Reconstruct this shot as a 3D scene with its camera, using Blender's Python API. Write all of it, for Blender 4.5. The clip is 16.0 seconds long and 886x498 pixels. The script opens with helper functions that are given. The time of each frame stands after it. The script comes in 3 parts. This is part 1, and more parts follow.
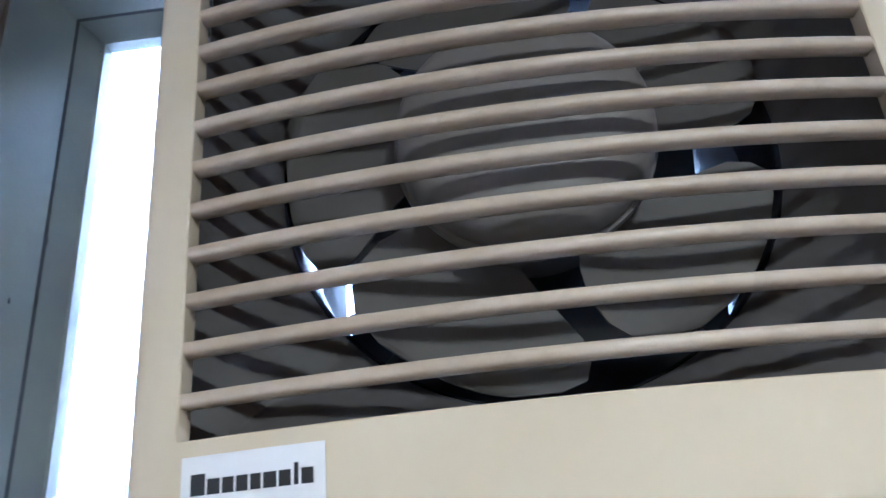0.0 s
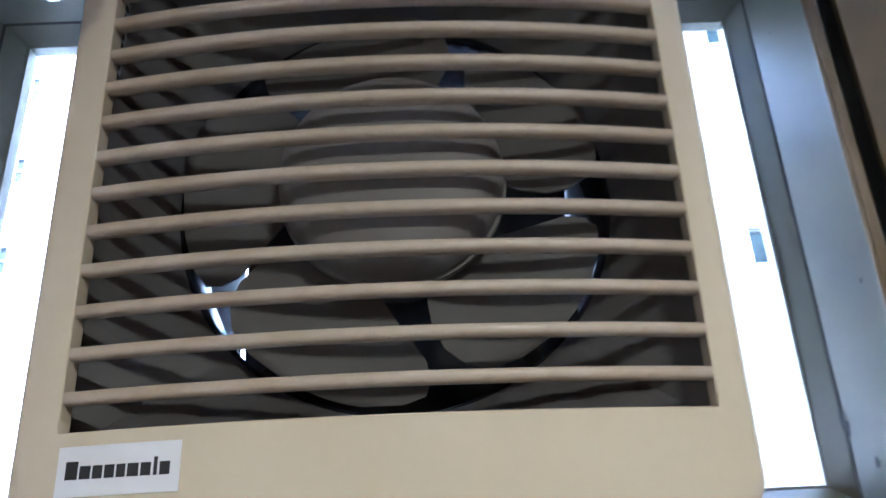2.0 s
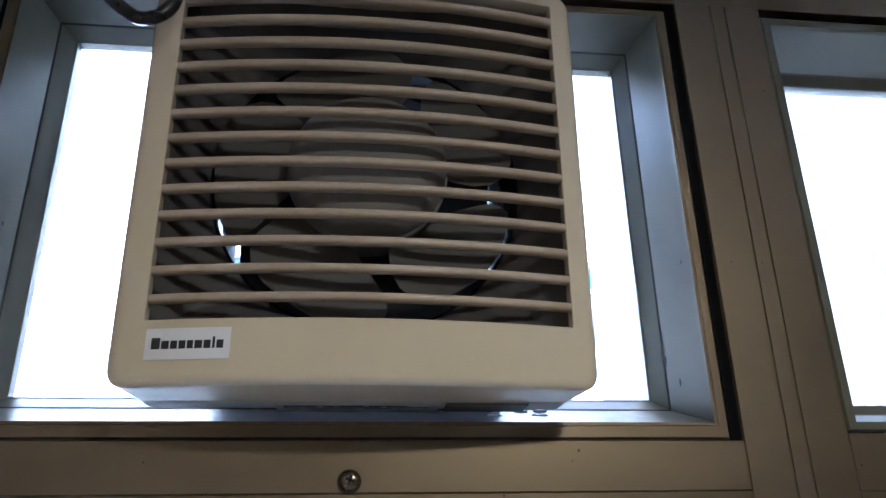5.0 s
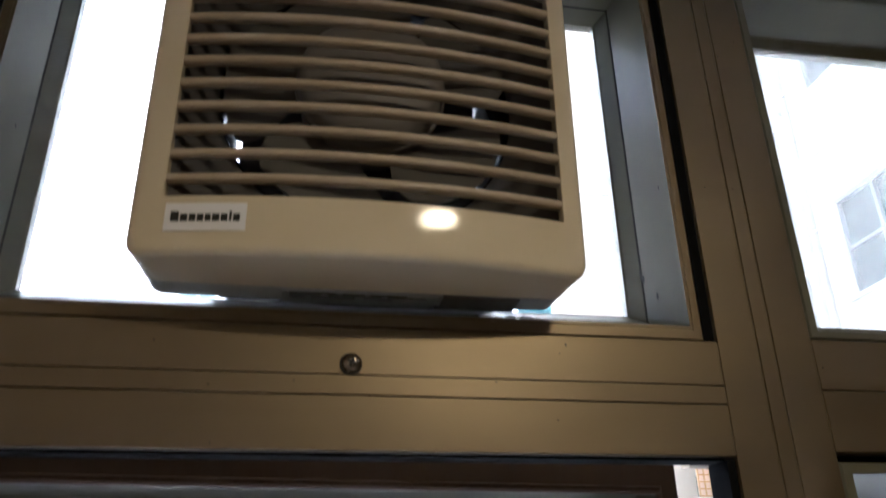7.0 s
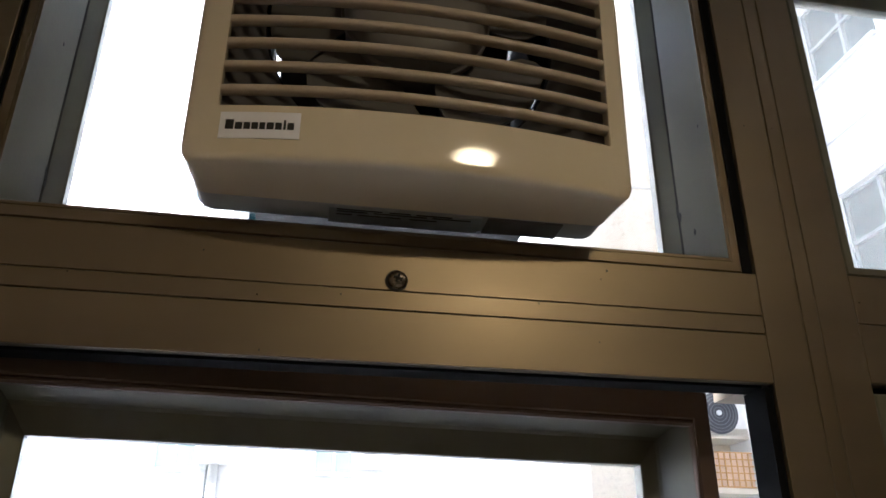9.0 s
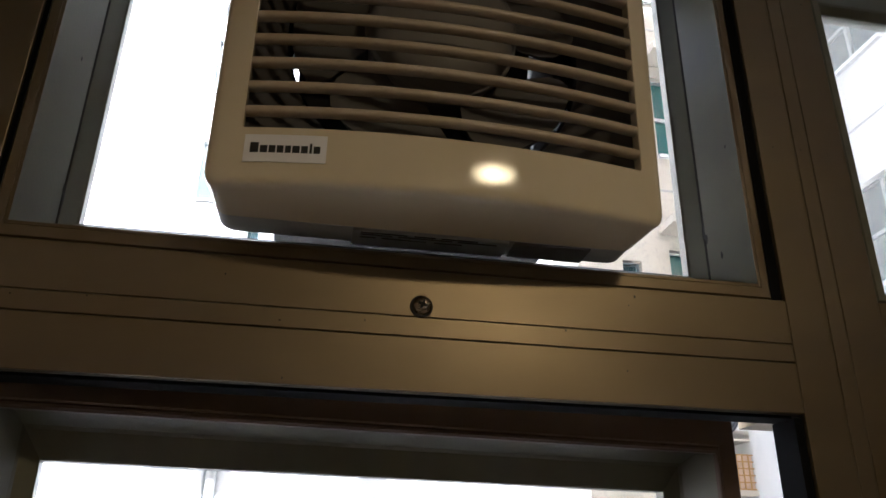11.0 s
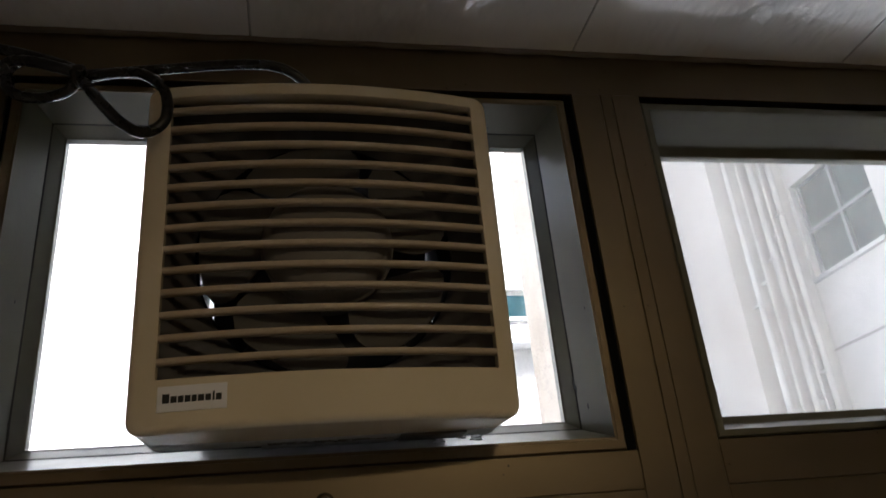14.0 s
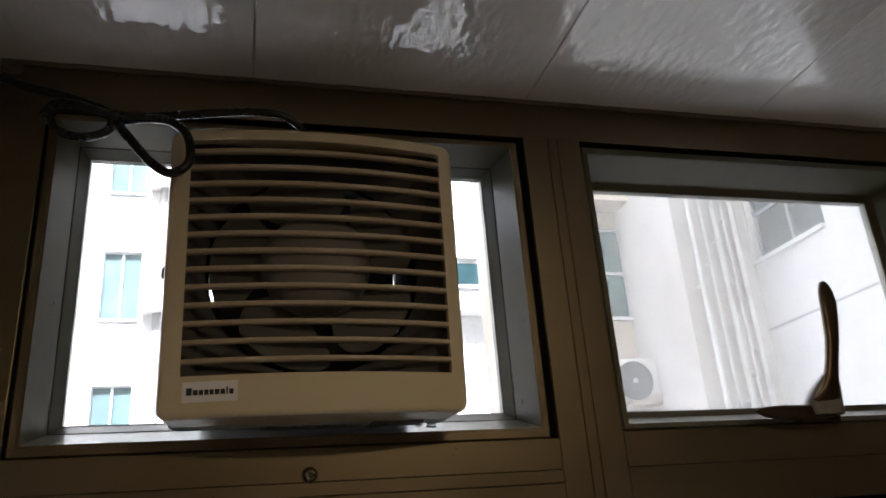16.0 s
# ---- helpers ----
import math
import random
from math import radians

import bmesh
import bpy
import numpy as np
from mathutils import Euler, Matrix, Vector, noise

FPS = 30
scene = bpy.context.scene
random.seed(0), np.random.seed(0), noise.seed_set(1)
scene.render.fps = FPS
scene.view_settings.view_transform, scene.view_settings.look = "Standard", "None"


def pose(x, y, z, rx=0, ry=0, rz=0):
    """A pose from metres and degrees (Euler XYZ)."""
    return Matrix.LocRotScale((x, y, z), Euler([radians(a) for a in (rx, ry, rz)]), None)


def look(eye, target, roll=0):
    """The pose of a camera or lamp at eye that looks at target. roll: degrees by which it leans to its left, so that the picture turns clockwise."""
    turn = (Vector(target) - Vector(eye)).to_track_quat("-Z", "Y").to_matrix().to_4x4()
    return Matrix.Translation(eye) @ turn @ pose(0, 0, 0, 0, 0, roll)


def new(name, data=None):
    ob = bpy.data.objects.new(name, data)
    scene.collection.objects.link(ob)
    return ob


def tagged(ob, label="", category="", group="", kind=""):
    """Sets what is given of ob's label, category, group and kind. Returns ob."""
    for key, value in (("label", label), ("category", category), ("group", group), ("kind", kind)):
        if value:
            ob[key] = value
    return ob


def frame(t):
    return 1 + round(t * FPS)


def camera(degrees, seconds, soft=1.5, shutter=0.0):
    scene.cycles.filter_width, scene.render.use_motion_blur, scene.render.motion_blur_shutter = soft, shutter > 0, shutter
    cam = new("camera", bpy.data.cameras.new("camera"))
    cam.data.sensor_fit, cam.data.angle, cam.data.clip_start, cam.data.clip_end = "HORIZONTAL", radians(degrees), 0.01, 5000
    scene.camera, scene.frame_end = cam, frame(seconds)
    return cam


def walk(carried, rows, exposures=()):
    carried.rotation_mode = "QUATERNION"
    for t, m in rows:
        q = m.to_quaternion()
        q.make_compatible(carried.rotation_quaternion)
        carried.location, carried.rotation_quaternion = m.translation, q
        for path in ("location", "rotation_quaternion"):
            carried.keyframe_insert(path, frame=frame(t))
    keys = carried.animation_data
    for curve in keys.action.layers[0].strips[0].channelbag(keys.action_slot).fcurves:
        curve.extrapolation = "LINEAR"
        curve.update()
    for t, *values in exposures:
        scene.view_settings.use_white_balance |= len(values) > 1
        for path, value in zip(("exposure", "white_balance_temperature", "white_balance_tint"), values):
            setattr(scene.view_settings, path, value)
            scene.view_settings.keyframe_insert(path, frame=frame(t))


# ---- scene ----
cam = camera(60.3, 16.0, shutter=0.5)
PATH = [
    (0, (-0.019, -0.313, 2.047), (-0.151, 1.507, 2.866), -4.8),
    (0.5, (-0.023, -0.325, 2.049), (-0.201, 1.505, 2.837), -4.9),
    (1, (-0.027, -0.314, 2.031), (-0.185, 1.517, 2.818), -4.7),
    (1.5, (-0.027, -0.321, 2.021), (-0.104, 1.523, 2.791), -3.9),
    (2, (0.022, -0.369, 2.044), (0.036, 1.475, 2.818), -2.5),
    (2.5, (0.014, -0.405, 2.018), (0.138, 1.442, 2.776), -2.3),
    (3, (0.006, -0.461, 1.982), (0.198, 1.37, 2.763), -2.9),
    (3.5, (-0.006, -0.496, 1.964), (0.191, 1.338, 2.738), -1.8),
    (4, (-0.004, -0.507, 1.967), (0.204, 1.337, 2.712), -1.2),
    (6.5, (-0.023, -0.53, 1.913), (0.242, 1.279, 2.723), -1.7),
    (7, (-0.033, -0.511, 1.865), (0.286, 1.279, 2.697), -1.0),
    (7.5, (-0.033, -0.486, 1.83), (0.315, 1.303, 2.654), 0.1),
    (8, (-0.048, -0.502, 1.829), (0.287, 1.298, 2.635), 0.1),
    (8.5, (-0.056, -0.496, 1.818), (0.267, 1.305, 2.625), 0.2),
    (11, (-0.078, -0.485, 1.841), (0.238, 1.321, 2.641), 1.0),
    (11.5, (-0.069, -0.502, 1.848), (0.345, 1.251, 2.717), -1.7),
    (12, (-0.068, -0.507, 1.852), (0.344, 1.24, 2.735), -1.8),
    (12.5, (-0.067, -0.501, 1.858), (0.306, 1.255, 2.74), -1.3),
    (13, (-0.05, -0.524, 1.894), (0.312, 1.248, 2.748), -2.6),
    (13.5, (-0.029, -0.6, 1.933), (0.372, 1.161, 2.792), -5.2),
    (14, (-0.032, -0.645, 1.937), (0.357, 1.136, 2.758), -5.5),
    (14.5, (-0.005, -0.692, 1.946), (0.335, 1.15, 2.646), -3.0),
    (15, (-0.022, -0.738, 1.957), (0.321, 1.082, 2.712), -0.3),
    (15.5, (-0.082, -0.788, 1.943), (0.348, 1.014, 2.697), -2.9),
    (16, (-0.077, -0.807, 1.935), (0.427, 0.988, 2.66), -4.3),
]
walk(cam, [(t, look(eye, target, roll)) for t, eye, target, roll in PATH],
     exposures=[(0, 4.35, 3830, 12), (1.0, 4.35, 3890, 12), (1.5, 4.04, 3890, 12), (2.0, 3.93, 4040, 12), (2.5, 4.13, 4030, 12), (3.0, 4.09, 3990, 12), (3.5, 3.89, 4130, 12), (4.0, 3.46, 4150, 12), (6.5, 2.99, 4610, 12), (7.0, 2.69, 4900, 12), (8.5, 2.44, 5080, 12), (11.0, 1.94, 5320, 12), (12.5, 1.81, 5320, 12), (13.5, 1.66, 5360, 12), (14.5, 1.41, 5410, 12), (15.0, 1.46, 5410, 12), (16.0, 1.68, 5410, 12)])

# ---------------------------------------------------------------- daylight
SUN_DIR = Vector((-0.25, -1.0, 1.25)).normalized()
world = bpy.data.worlds.new("world")
scene.world = world
world.use_nodes = True
wn = world.node_tree.nodes
sky = wn.new("ShaderNodeTexSky")
sky.sky_type = 'NISHITA'
sky.sun_disc = False
sky.sun_elevation = math.asin(SUN_DIR.z)
sky.sun_rotation = math.atan2(SUN_DIR.x, SUN_DIR.y)
sky.air_density, sky.dust_density, sky.ozone_density = 0.8, 9.0, 0.2
wn["Background"].inputs["Strength"].default_value = 0.15
world.node_tree.links.new(sky.outputs[0], wn["Background"].inputs["Color"])
sun = new("sun", bpy.data.lights.new("sun", 'SUN'))
sun.data.energy, sun.data.angle, sun.data.color = 5.0, radians(0.5), (1.0, 0.95, 0.87)
sun.matrix_world = look(SUN_DIR * 40, (0, 0, 0))
LAMP_AT, LAMP_POWER = (0.31, -0.95), 33.0      # warm round downlight in the ceiling

# ---------------------------------------------------------------- materials
def material(name, color, rough=0.5, metal=0.0, grain=(60.0, 6.0), vary=0.12, bump=0.0, bump_scale=300.0, spec=0.5,
             dirt=None, dirt_scale=8.0, dirt_amount=0.0, stretch=(1, 1, 1), island=0.0, coat=0.0, rough_vary=0.1, specks=0, bump_detail=5.0, bump_depth=0.001, ior=1.5):
    """Two scales of variation in colour and roughness, optional dirt blotches and fine relief."""
    m = bpy.data.materials.new(name)
    m.use_nodes = True
    nt = m.node_tree
    n, ln = nt.nodes, nt.links
    b = n["Principled BSDF"]
    b.inputs["Roughness"].default_value, b.inputs["Metallic"].default_value = rough, metal
    b.inputs["Specular IOR Level"].default_value = spec
    b.inputs["Coat Weight"].default_value = coat
    b.inputs["IOR"].default_value = ior
    tc = n.new("ShaderNodeTexCoord")
    mp = n.new("ShaderNodeMapping")
    mp.inputs["Scale"].default_value = stretch
    ln.new(tc.outputs["Object"], mp.inputs["Vector"])

    def tex(scale, detail=5.0):
        t = n.new("ShaderNodeTexNoise")
        t.inputs["Scale"].default_value, t.inputs["Detail"].default_value = scale, detail
        ln.new(mp.outputs[0], t.inputs["Vector"])
        return t.outputs["Fac"]

    def calc(op, a, c):
        k = n.new("ShaderNodeMath")
        k.operation = op
        for i, v in enumerate((a, c)):
            if isinstance(v, (int, float)):
                k.inputs[i].default_value = v
            else:
                ln.new(v, k.inputs[i])
        return k.outputs[0]

    both = calc('ADD', calc('MULTIPLY', tex(grain[0]), 0.5), calc('MULTIPLY', tex(grain[1]), 0.5))
    value = calc('ADD', calc('MULTIPLY', calc('SUBTRACT', both, 0.5), 4 * vary), 1.0)
    if island:
        info = n.new("ShaderNodeObjectInfo")
        value = calc('ADD', value, calc('MULTIPLY', calc('SUBTRACT', info.outputs["Random"], 0.5), island))
    hsv = n.new("ShaderNodeHueSaturation")
    hsv.inputs["Color"].default_value = (*color, 1)
    ln.new(value, hsv.inputs["Value"])
    out = hsv.outputs[0]
    if dirt:
        ramp = n.new("ShaderNodeMapRange")
        ramp.inputs["From Min"].default_value, ramp.inputs["From Max"].default_value = 0.52, 0.75
        ramp.inputs["To Max"].default_value = dirt_amount
        ln.new(tex(dirt_scale, 9.0), ramp.inputs["Value"])
        mix = n.new("ShaderNodeMix")
        mix.data_type = 'RGBA'
        ln.new(ramp.outputs[0], mix.inputs["Factor"])
        ln.new(out, mix.inputs["A"])
        mix.inputs["B"].default_value = (*dirt, 1)
        out = mix.outputs["Result"]
    if specks:      # small dark spots of grime
        cell, near_c, pick, both_s, dark = n.new("ShaderNodeTexVoronoi"), n.new("ShaderNodeMath"), n.new("ShaderNodeMath"), n.new("ShaderNodeMath"), n.new("ShaderNodeMix")
        cell.inputs["Scale"].default_value = specks
        ln.new(tc.outputs["Object"], cell.inputs["Vector"])
        near_c.operation, pick.operation, both_s.operation = 'LESS_THAN', 'GREATER_THAN', 'MULTIPLY'
        near_c.inputs[1].default_value, pick.inputs[1].default_value = 0.045, 0.66
        ln.new(cell.outputs["Distance"], near_c.inputs[0])
        ln.new(cell.outputs["Color"], pick.inputs[0])
        ln.new(near_c.outputs[0], both_s.inputs[0])
        ln.new(pick.outputs[0], both_s.inputs[1])
        dark.data_type = 'RGBA'
        ln.new(both_s.outputs[0], dark.inputs["Factor"])
        ln.new(out, dark.inputs["A"])
        dark.inputs["B"].default_value = (0.05, 0.04, 0.03, 1)
        out = dark.outputs["Result"]
    ln.new(out, b.inputs["Base Color"])
    ln.new(calc('ADD', calc('MULTIPLY', calc('SUBTRACT', both, 0.5), rough_vary * 4), rough), b.inputs["Roughness"])
    if bump:
        bp = n.new("ShaderNodeBump")
        bp.inputs["Strength"].default_value, bp.inputs["Distance"].default_value = bump, bump_depth
        ln.new(tex(bump_scale, bump_detail), bp.inputs["Height"])
        ln.new(bp.outputs[0], b.inputs["Normal"])
    return m


def glass(name, dust, dust_scale=30.0, tint=(1, 1, 1), spots=0.0):
    """Clear pane: gloss by Fresnel, with a thin uneven film of dust."""
    m = bpy.data.materials.new(name)
    m.use_nodes = True
    n, ln = m.node_tree.nodes, m.node_tree.links
    n.remove(n["Principled BSDF"])
    clear, gloss, film = n.new("ShaderNodeBsdfTransparent"), n.new("ShaderNodeBsdfGlossy"), n.new("ShaderNodeBsdfDiffuse")
    clear.inputs["Color"].default_value = (*tint, 1)
    gloss.inputs["Roughness"].default_value = 0.02
    film.inputs["Color"].default_value = (0.76, 0.75, 0.72, 1)
    facing = n.new("ShaderNodeLayerWeight")
    facing.inputs["Blend"].default_value = 0.5
    steep, fres = n.new("ShaderNodeMath"), n.new("ShaderNodeMath")
    steep.operation, fres.operation = 'POWER', 'MULTIPLY_ADD'
    steep.inputs[1].default_value, fres.inputs[1].default_value, fres.inputs[2].default_value = 5.0, 0.9, 0.03
    m.node_tree.links.new(facing.outputs["Facing"], steep.inputs[0])
    m.node_tree.links.new(steep.outputs[0], fres.inputs[0])
    tc, noise_big, noise_small, ramp = (n.new("ShaderNodeTexCoord"), n.new("ShaderNodeTexNoise"), n.new("ShaderNodeTexNoise"), n.new("ShaderNodeMapRange"))
    noise_big.inputs["Scale"].default_value, noise_small.inputs["Scale"].default_value = dust_scale * 0.25, dust_scale * 4
    noise_small.inputs["Detail"].default_value = 8
    mul = n.new("ShaderNodeMath")
    mul.operation = 'MULTIPLY'
    for t in (noise_big, noise_small):
        ln.new(tc.outputs["Object"], t.inputs["Vector"])
    ln.new(noise_big.outputs["Fac"], mul.inputs[0])
    ln.new(noise_small.outputs["Fac"], mul.inputs[1])
    ramp.inputs["From Min"].default_value, ramp.inputs["From Max"].default_value = 0.12, 0.42
    ramp.inputs["To Min"].default_value, ramp.inputs["To Max"].default_value = dust * 0.88, dust * 1.15
    ln.new(mul.outputs[0], ramp.inputs["Value"])
    m1, m2, m3 = n.new("ShaderNodeMixShader"), n.new("ShaderNodeMixShader"), n.new("ShaderNodeMixShader")
    behind = n.new("ShaderNodeBsdfTranslucent")
    behind.inputs["Color"].default_value = (0.81, 0.80, 0.77, 1)
    m3.inputs["Fac"].default_value = 0.75
    ln.new(film.outputs[0], m3.inputs[1])
    ln.new(behind.outputs[0], m3.inputs[2])
    cell, near_c, patch, gate, total = (n.new("ShaderNodeTexVoronoi"), n.new("ShaderNodeMapRange"), n.new("ShaderNodeMapRange"), n.new("ShaderNodeMath"), n.new("ShaderNodeMath"))
    cell.inputs["Scale"].default_value = 260.0
    ln.new(tc.outputs["Object"], cell.inputs["Vector"])
    near_c.inputs["From Min"].default_value, near_c.inputs["From Max"].default_value = 0.42, 0.2
    near_c.inputs["To Max"].default_value = spots
    ln.new(cell.outputs["Distance"], near_c.inputs["Value"])
    patch.inputs["From Min"].default_value, patch.inputs["From Max"].default_value = 0.40, 0.62
    ln.new(noise_small.outputs["Fac"], patch.inputs["Value"])
    gate.operation, total.operation = 'MULTIPLY', 'ADD'
    total.use_clamp = True
    ln.new(near_c.outputs[0], gate.inputs[0])
    ln.new(patch.outputs[0], gate.inputs[1])
    ln.new(gate.outputs[0], total.inputs[0])
    ln.new(ramp.outputs[0], total.inputs[1])
    ln.new(total.outputs[0], m1.inputs["Fac"])
    ln.new(clear.outputs[0], m1.inputs[1])
    ln.new(m3.outputs[0], m1.inputs[2])
    ln.new(fres.outputs[0], m2.inputs["Fac"])
    ln.new(m1.outputs[0], m2.inputs[1])
    ln.new(gloss.outputs[0], m2.inputs[2])
    ln.new(m2.outputs[0], n["Material Output"].inputs["Surface"])
    return m


def glow(name, color, strength):
    m = bpy.data.materials.new(name)
    m.use_nodes = True
    b = m.node_tree.nodes["Principled BSDF"]
    b.inputs["Base Color"].default_value = (0.8, 0.8, 0.8, 1)
    b.inputs["Emission Color"].default_value, b.inputs["Emission Strength"].default_value = (*color, 1), strength
    return m


ALU = material("champagne_anodised_aluminium", (0.171, 0.133, 0.085), 0.41, 0.93, (40, 5), 0.06, 0.03, 500, dirt=(0.10, 0.08, 0.06), dirt_scale=9, dirt_amount=0.35, stretch=(0.25, 1, 1), specks=55)
ALU_SASH = material("grey_anodised_aluminium", (0.112, 0.107, 0.075), 0.36, 0.15, (50, 7), 0.07, 0.10, 400, dirt=(0.08, 0.075, 0.07), dirt_scale=16, dirt_amount=0.55, specks=60)
BROWN_ALU = material("dull_brown_anodised_aluminium", (0.105, 0.072, 0.055), 0.46, 0.8, (40, 5), 0.07, 0.03, 500, dirt=(0.07, 0.055, 0.05), dirt_scale=9, dirt_amount=0.35)
RUBBER = material("black_rubber", (0.004, 0.004, 0.0045), 0.8, 0, (80, 10), 0.2, spec=0.06)
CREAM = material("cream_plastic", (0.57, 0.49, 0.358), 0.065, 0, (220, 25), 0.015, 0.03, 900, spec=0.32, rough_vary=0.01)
# slats: the cover's cream with their underside shade put into the colour, plus dirt
CREAM_SHADED = material("cream_plastic_shaded", (0.415, 0.340, 0.260), 0.42, 0, (150, 12), 0.04, 0.08, 700, dirt=(0.25, 0.2, 0.14), dirt_scale=110, dirt_amount=0.3, specks=90)
GREY = material("grey_plastic", (0.30, 0.30, 0.30), 0.45, 0, (100, 9), 0.06, 0.06, 600, dirt=(0.10, 0.09, 0.08), dirt_scale=25, dirt_amount=0.35)
SHROUD = material("dusty_grey_plastic", (0.076, 0.070, 0.069), 0.48, 0, (120, 12), 0.08, 0.06, 500, dirt=(0.08, 0.075, 0.07), dirt_scale=30, dirt_amount=0.45)
BLADE = material("smoky_grey_blade_plastic", (0.082, 0.075, 0.070), 0.58, 0, (60, 14), 0.08, 0.05, 500, spec=0.3, dirt=(0.11, 0.10, 0.09), dirt_scale=35, dirt_amount=0.4)
HUB = material("grey_hub_plastic", (0.152, 0.138, 0.130), 0.5, 0, (60, 14), 0.05, 0.04, 500, spec=0.4, dirt=(0.08, 0.075, 0.07), dirt_scale=30, dirt_amount=0.25)
GLOSS_BLACK = material("gloss_black_plastic", (0.015, 0.015, 0.02), 0.20, 0, (60, 10), 0.1, rough_vary=0.04)
MATT_BLACK = material("matt_black", (0.012, 0.0095, 0.008), 0.7, 0, (60, 10), 0.1)
CORD = material("black_pvc_cord", (0.006, 0.006, 0.0065), 0.28, 0, (200, 20), 0.15, 0.1, 400)
BADGE = material("white_sticker", (0.72, 0.71, 0.74), 0.4, 0, (90, 12), 0.03)
INK = material("black_ink", (0.012, 0.012, 0.014), 0.5, 0, (90, 12), 0.1)
SILVER = material("silver_sticker", (0.30, 0.31, 0.32), 0.35, 0.5, (90, 15), 0.08)
STEEL = material("zinc_steel", (0.25, 0.21, 0.17), 0.24, 1.0, (300, 40), 0.12, 0.15, 500, dirt=(0.10, 0.07, 0.04), dirt_scale=220, dirt_amount=0.5)
BRONZE = material("bronze_handle", (0.075, 0.05, 0.03), 0.36, 0.75, (80, 20), 0.14, 0.08, 400)
HANDLE_GREY = material("worn_grey_casting", (0.22, 0.21, 0.20), 0.4, 0.4, (80, 20), 0.14, 0.08, 400, dirt=(0.06, 0.045, 0.035), dirt_scale=60, dirt_amount=0.6)
CEIL = material("glossy_white_ceiling_board", (0.82, 0.81, 0.80), 0.03, 0, (12, 2.5), 0.02, 0.42, 80.0, spec=0.9, ior=1.95, bump_detail=0.8, bump_depth=0.0035, rough_vary=0.015, stretch=(1, 0.5, 1))
CAULK = material("old_sealant", (0.17, 0.14, 0.115), 0.6, 0, (80, 14), 0.15, 0.5, 150, dirt=(0.15, 0.11, 0.07), dirt_scale=40, dirt_amount=0.6)
WALL = material("beige_wall_tile", (0.54, 0.49, 0.43), 0.35, 0, (20, 3), 0.05, 0.15, 60)
FLOOR = material("pale_floor_tile", (0.80, 0.78, 0.74), 0.4, 0, (40, 4), 0.1, 0.2, 100)
CONCRETE = material("painted_concrete", (0.62, 0.61, 0.57), 0.85, 0, (2.5, 0.5), 0.09, 0.6, 12, dirt=(0.36, 0.31, 0.25), dirt_scale=0.9, dirt_amount=0.55, stretch=(1, 1, 0.35))
RENDER_WHITE = material("white_tiled_render", (0.68, 0.68, 0.655), 0.7, 0, (3, 0.4), 0.05, 0.15, 14, dirt=(0.5, 0.5, 0.48), dirt_scale=0.8, dirt_amount=0.4, stretch=(1, 1, 0.4))
RENDER_BEIGE = material("weathered_beige_render", (0.55, 0.50, 0.415), 0.8, 0, (3, 0.6), 0.08, 0.3, 12, dirt=(0.33, 0.26, 0.19), dirt_scale=1.2, dirt_amount=0.6, stretch=(1, 1, 0.5))
LINE = material("facade_joint", (0.38, 0.38, 0.36), 0.8, 0, (5, 1), 0.1)
PIPE = material("white_painted_pipe", (0.66, 0.66, 0.63), 0.5, 0, (8, 1.5), 0.08, dirt=(0.38, 0.34, 0.28), dirt_scale=2.5, dirt_amount=0.5)
FAR_FRAME = material("white_window_frame", (0.6, 0.62, 0.62), 0.5, 0.2, (10, 2), 0.06)
GREY_FRAME = material("weathered_grey_window_frame", (0.26, 0.29, 0.30), 0.5, 0.2, (10, 2), 0.08)
FAR_GLASS = material("teal_window_glass", (0.12, 0.18, 0.185), 0.12, 0, (3, 0.9), 0.3, spec=0.6, dirt=(0.25, 0.34, 0.34), dirt_scale=1.7, dirt_amount=0.4)
NEAR_GLASS = material("green_teal_window_glass", (0.018, 0.110, 0.100), 0.15, 0, (4, 1.1), 0.3, spec=0.5, dirt=(0.12, 0.24, 0.22), dirt_scale=2.2, dirt_amount=0.4)
DARK_GLASS = material("dark_window_glass", (0.020, 0.027, 0.028), 0.4, 0, (6, 1.5), 0.5, spec=0.1)
FAR_GLASS_GREY = material("grey_patterned_window_glass", (0.016, 0.044, 0.050), 0.25, 0, (14, 3), 0.5, spec=0.2, dirt=(0.09, 0.15, 0.16), dirt_scale=5, dirt_amount=0.6)
AC_WHITE = material("white_enamel_casing", (0.72, 0.72, 0.70), 0.4, 0, (20, 3), 0.05, dirt=(0.4, 0.33, 0.25), dirt_scale=4, dirt_amount=0.4)
AC_DARK = material("dark_grille", (0.055, 0.057, 0.07), 0.5, 0, (30, 4), 0.15)
STAIN = material("grime", (0.03, 0.028, 0.025), 0.8, 0, (300, 60), 0.3)
GRILLE_WIRE = material("grey_grille_wire", (0.13, 0.135, 0.15), 0.5, 0, (30, 4), 0.1)
RUST = material("rusty_mesh", (0.45, 0.27, 0.10), 0.7, 0.1, (40, 6), 0.25)
PEACH = material("faded_peach_paint", (0.60, 0.44, 0.33), 0.7, 0, (20, 3), 0.1, dirt=(0.35, 0.24, 0.16), dirt_scale=6, dirt_amount=0.5)
ASPHALT = material("pale_court_paving", (0.46, 0.45, 0.43), 0.9, 0, (6, 0.4), 0.2, 0.6, 40)
PANE = glass("window_glass", 0.015, spots=0.12)
PANE_DUSTY = glass("dusty_window_glass", 0.18, 18.0, spots=0.0)

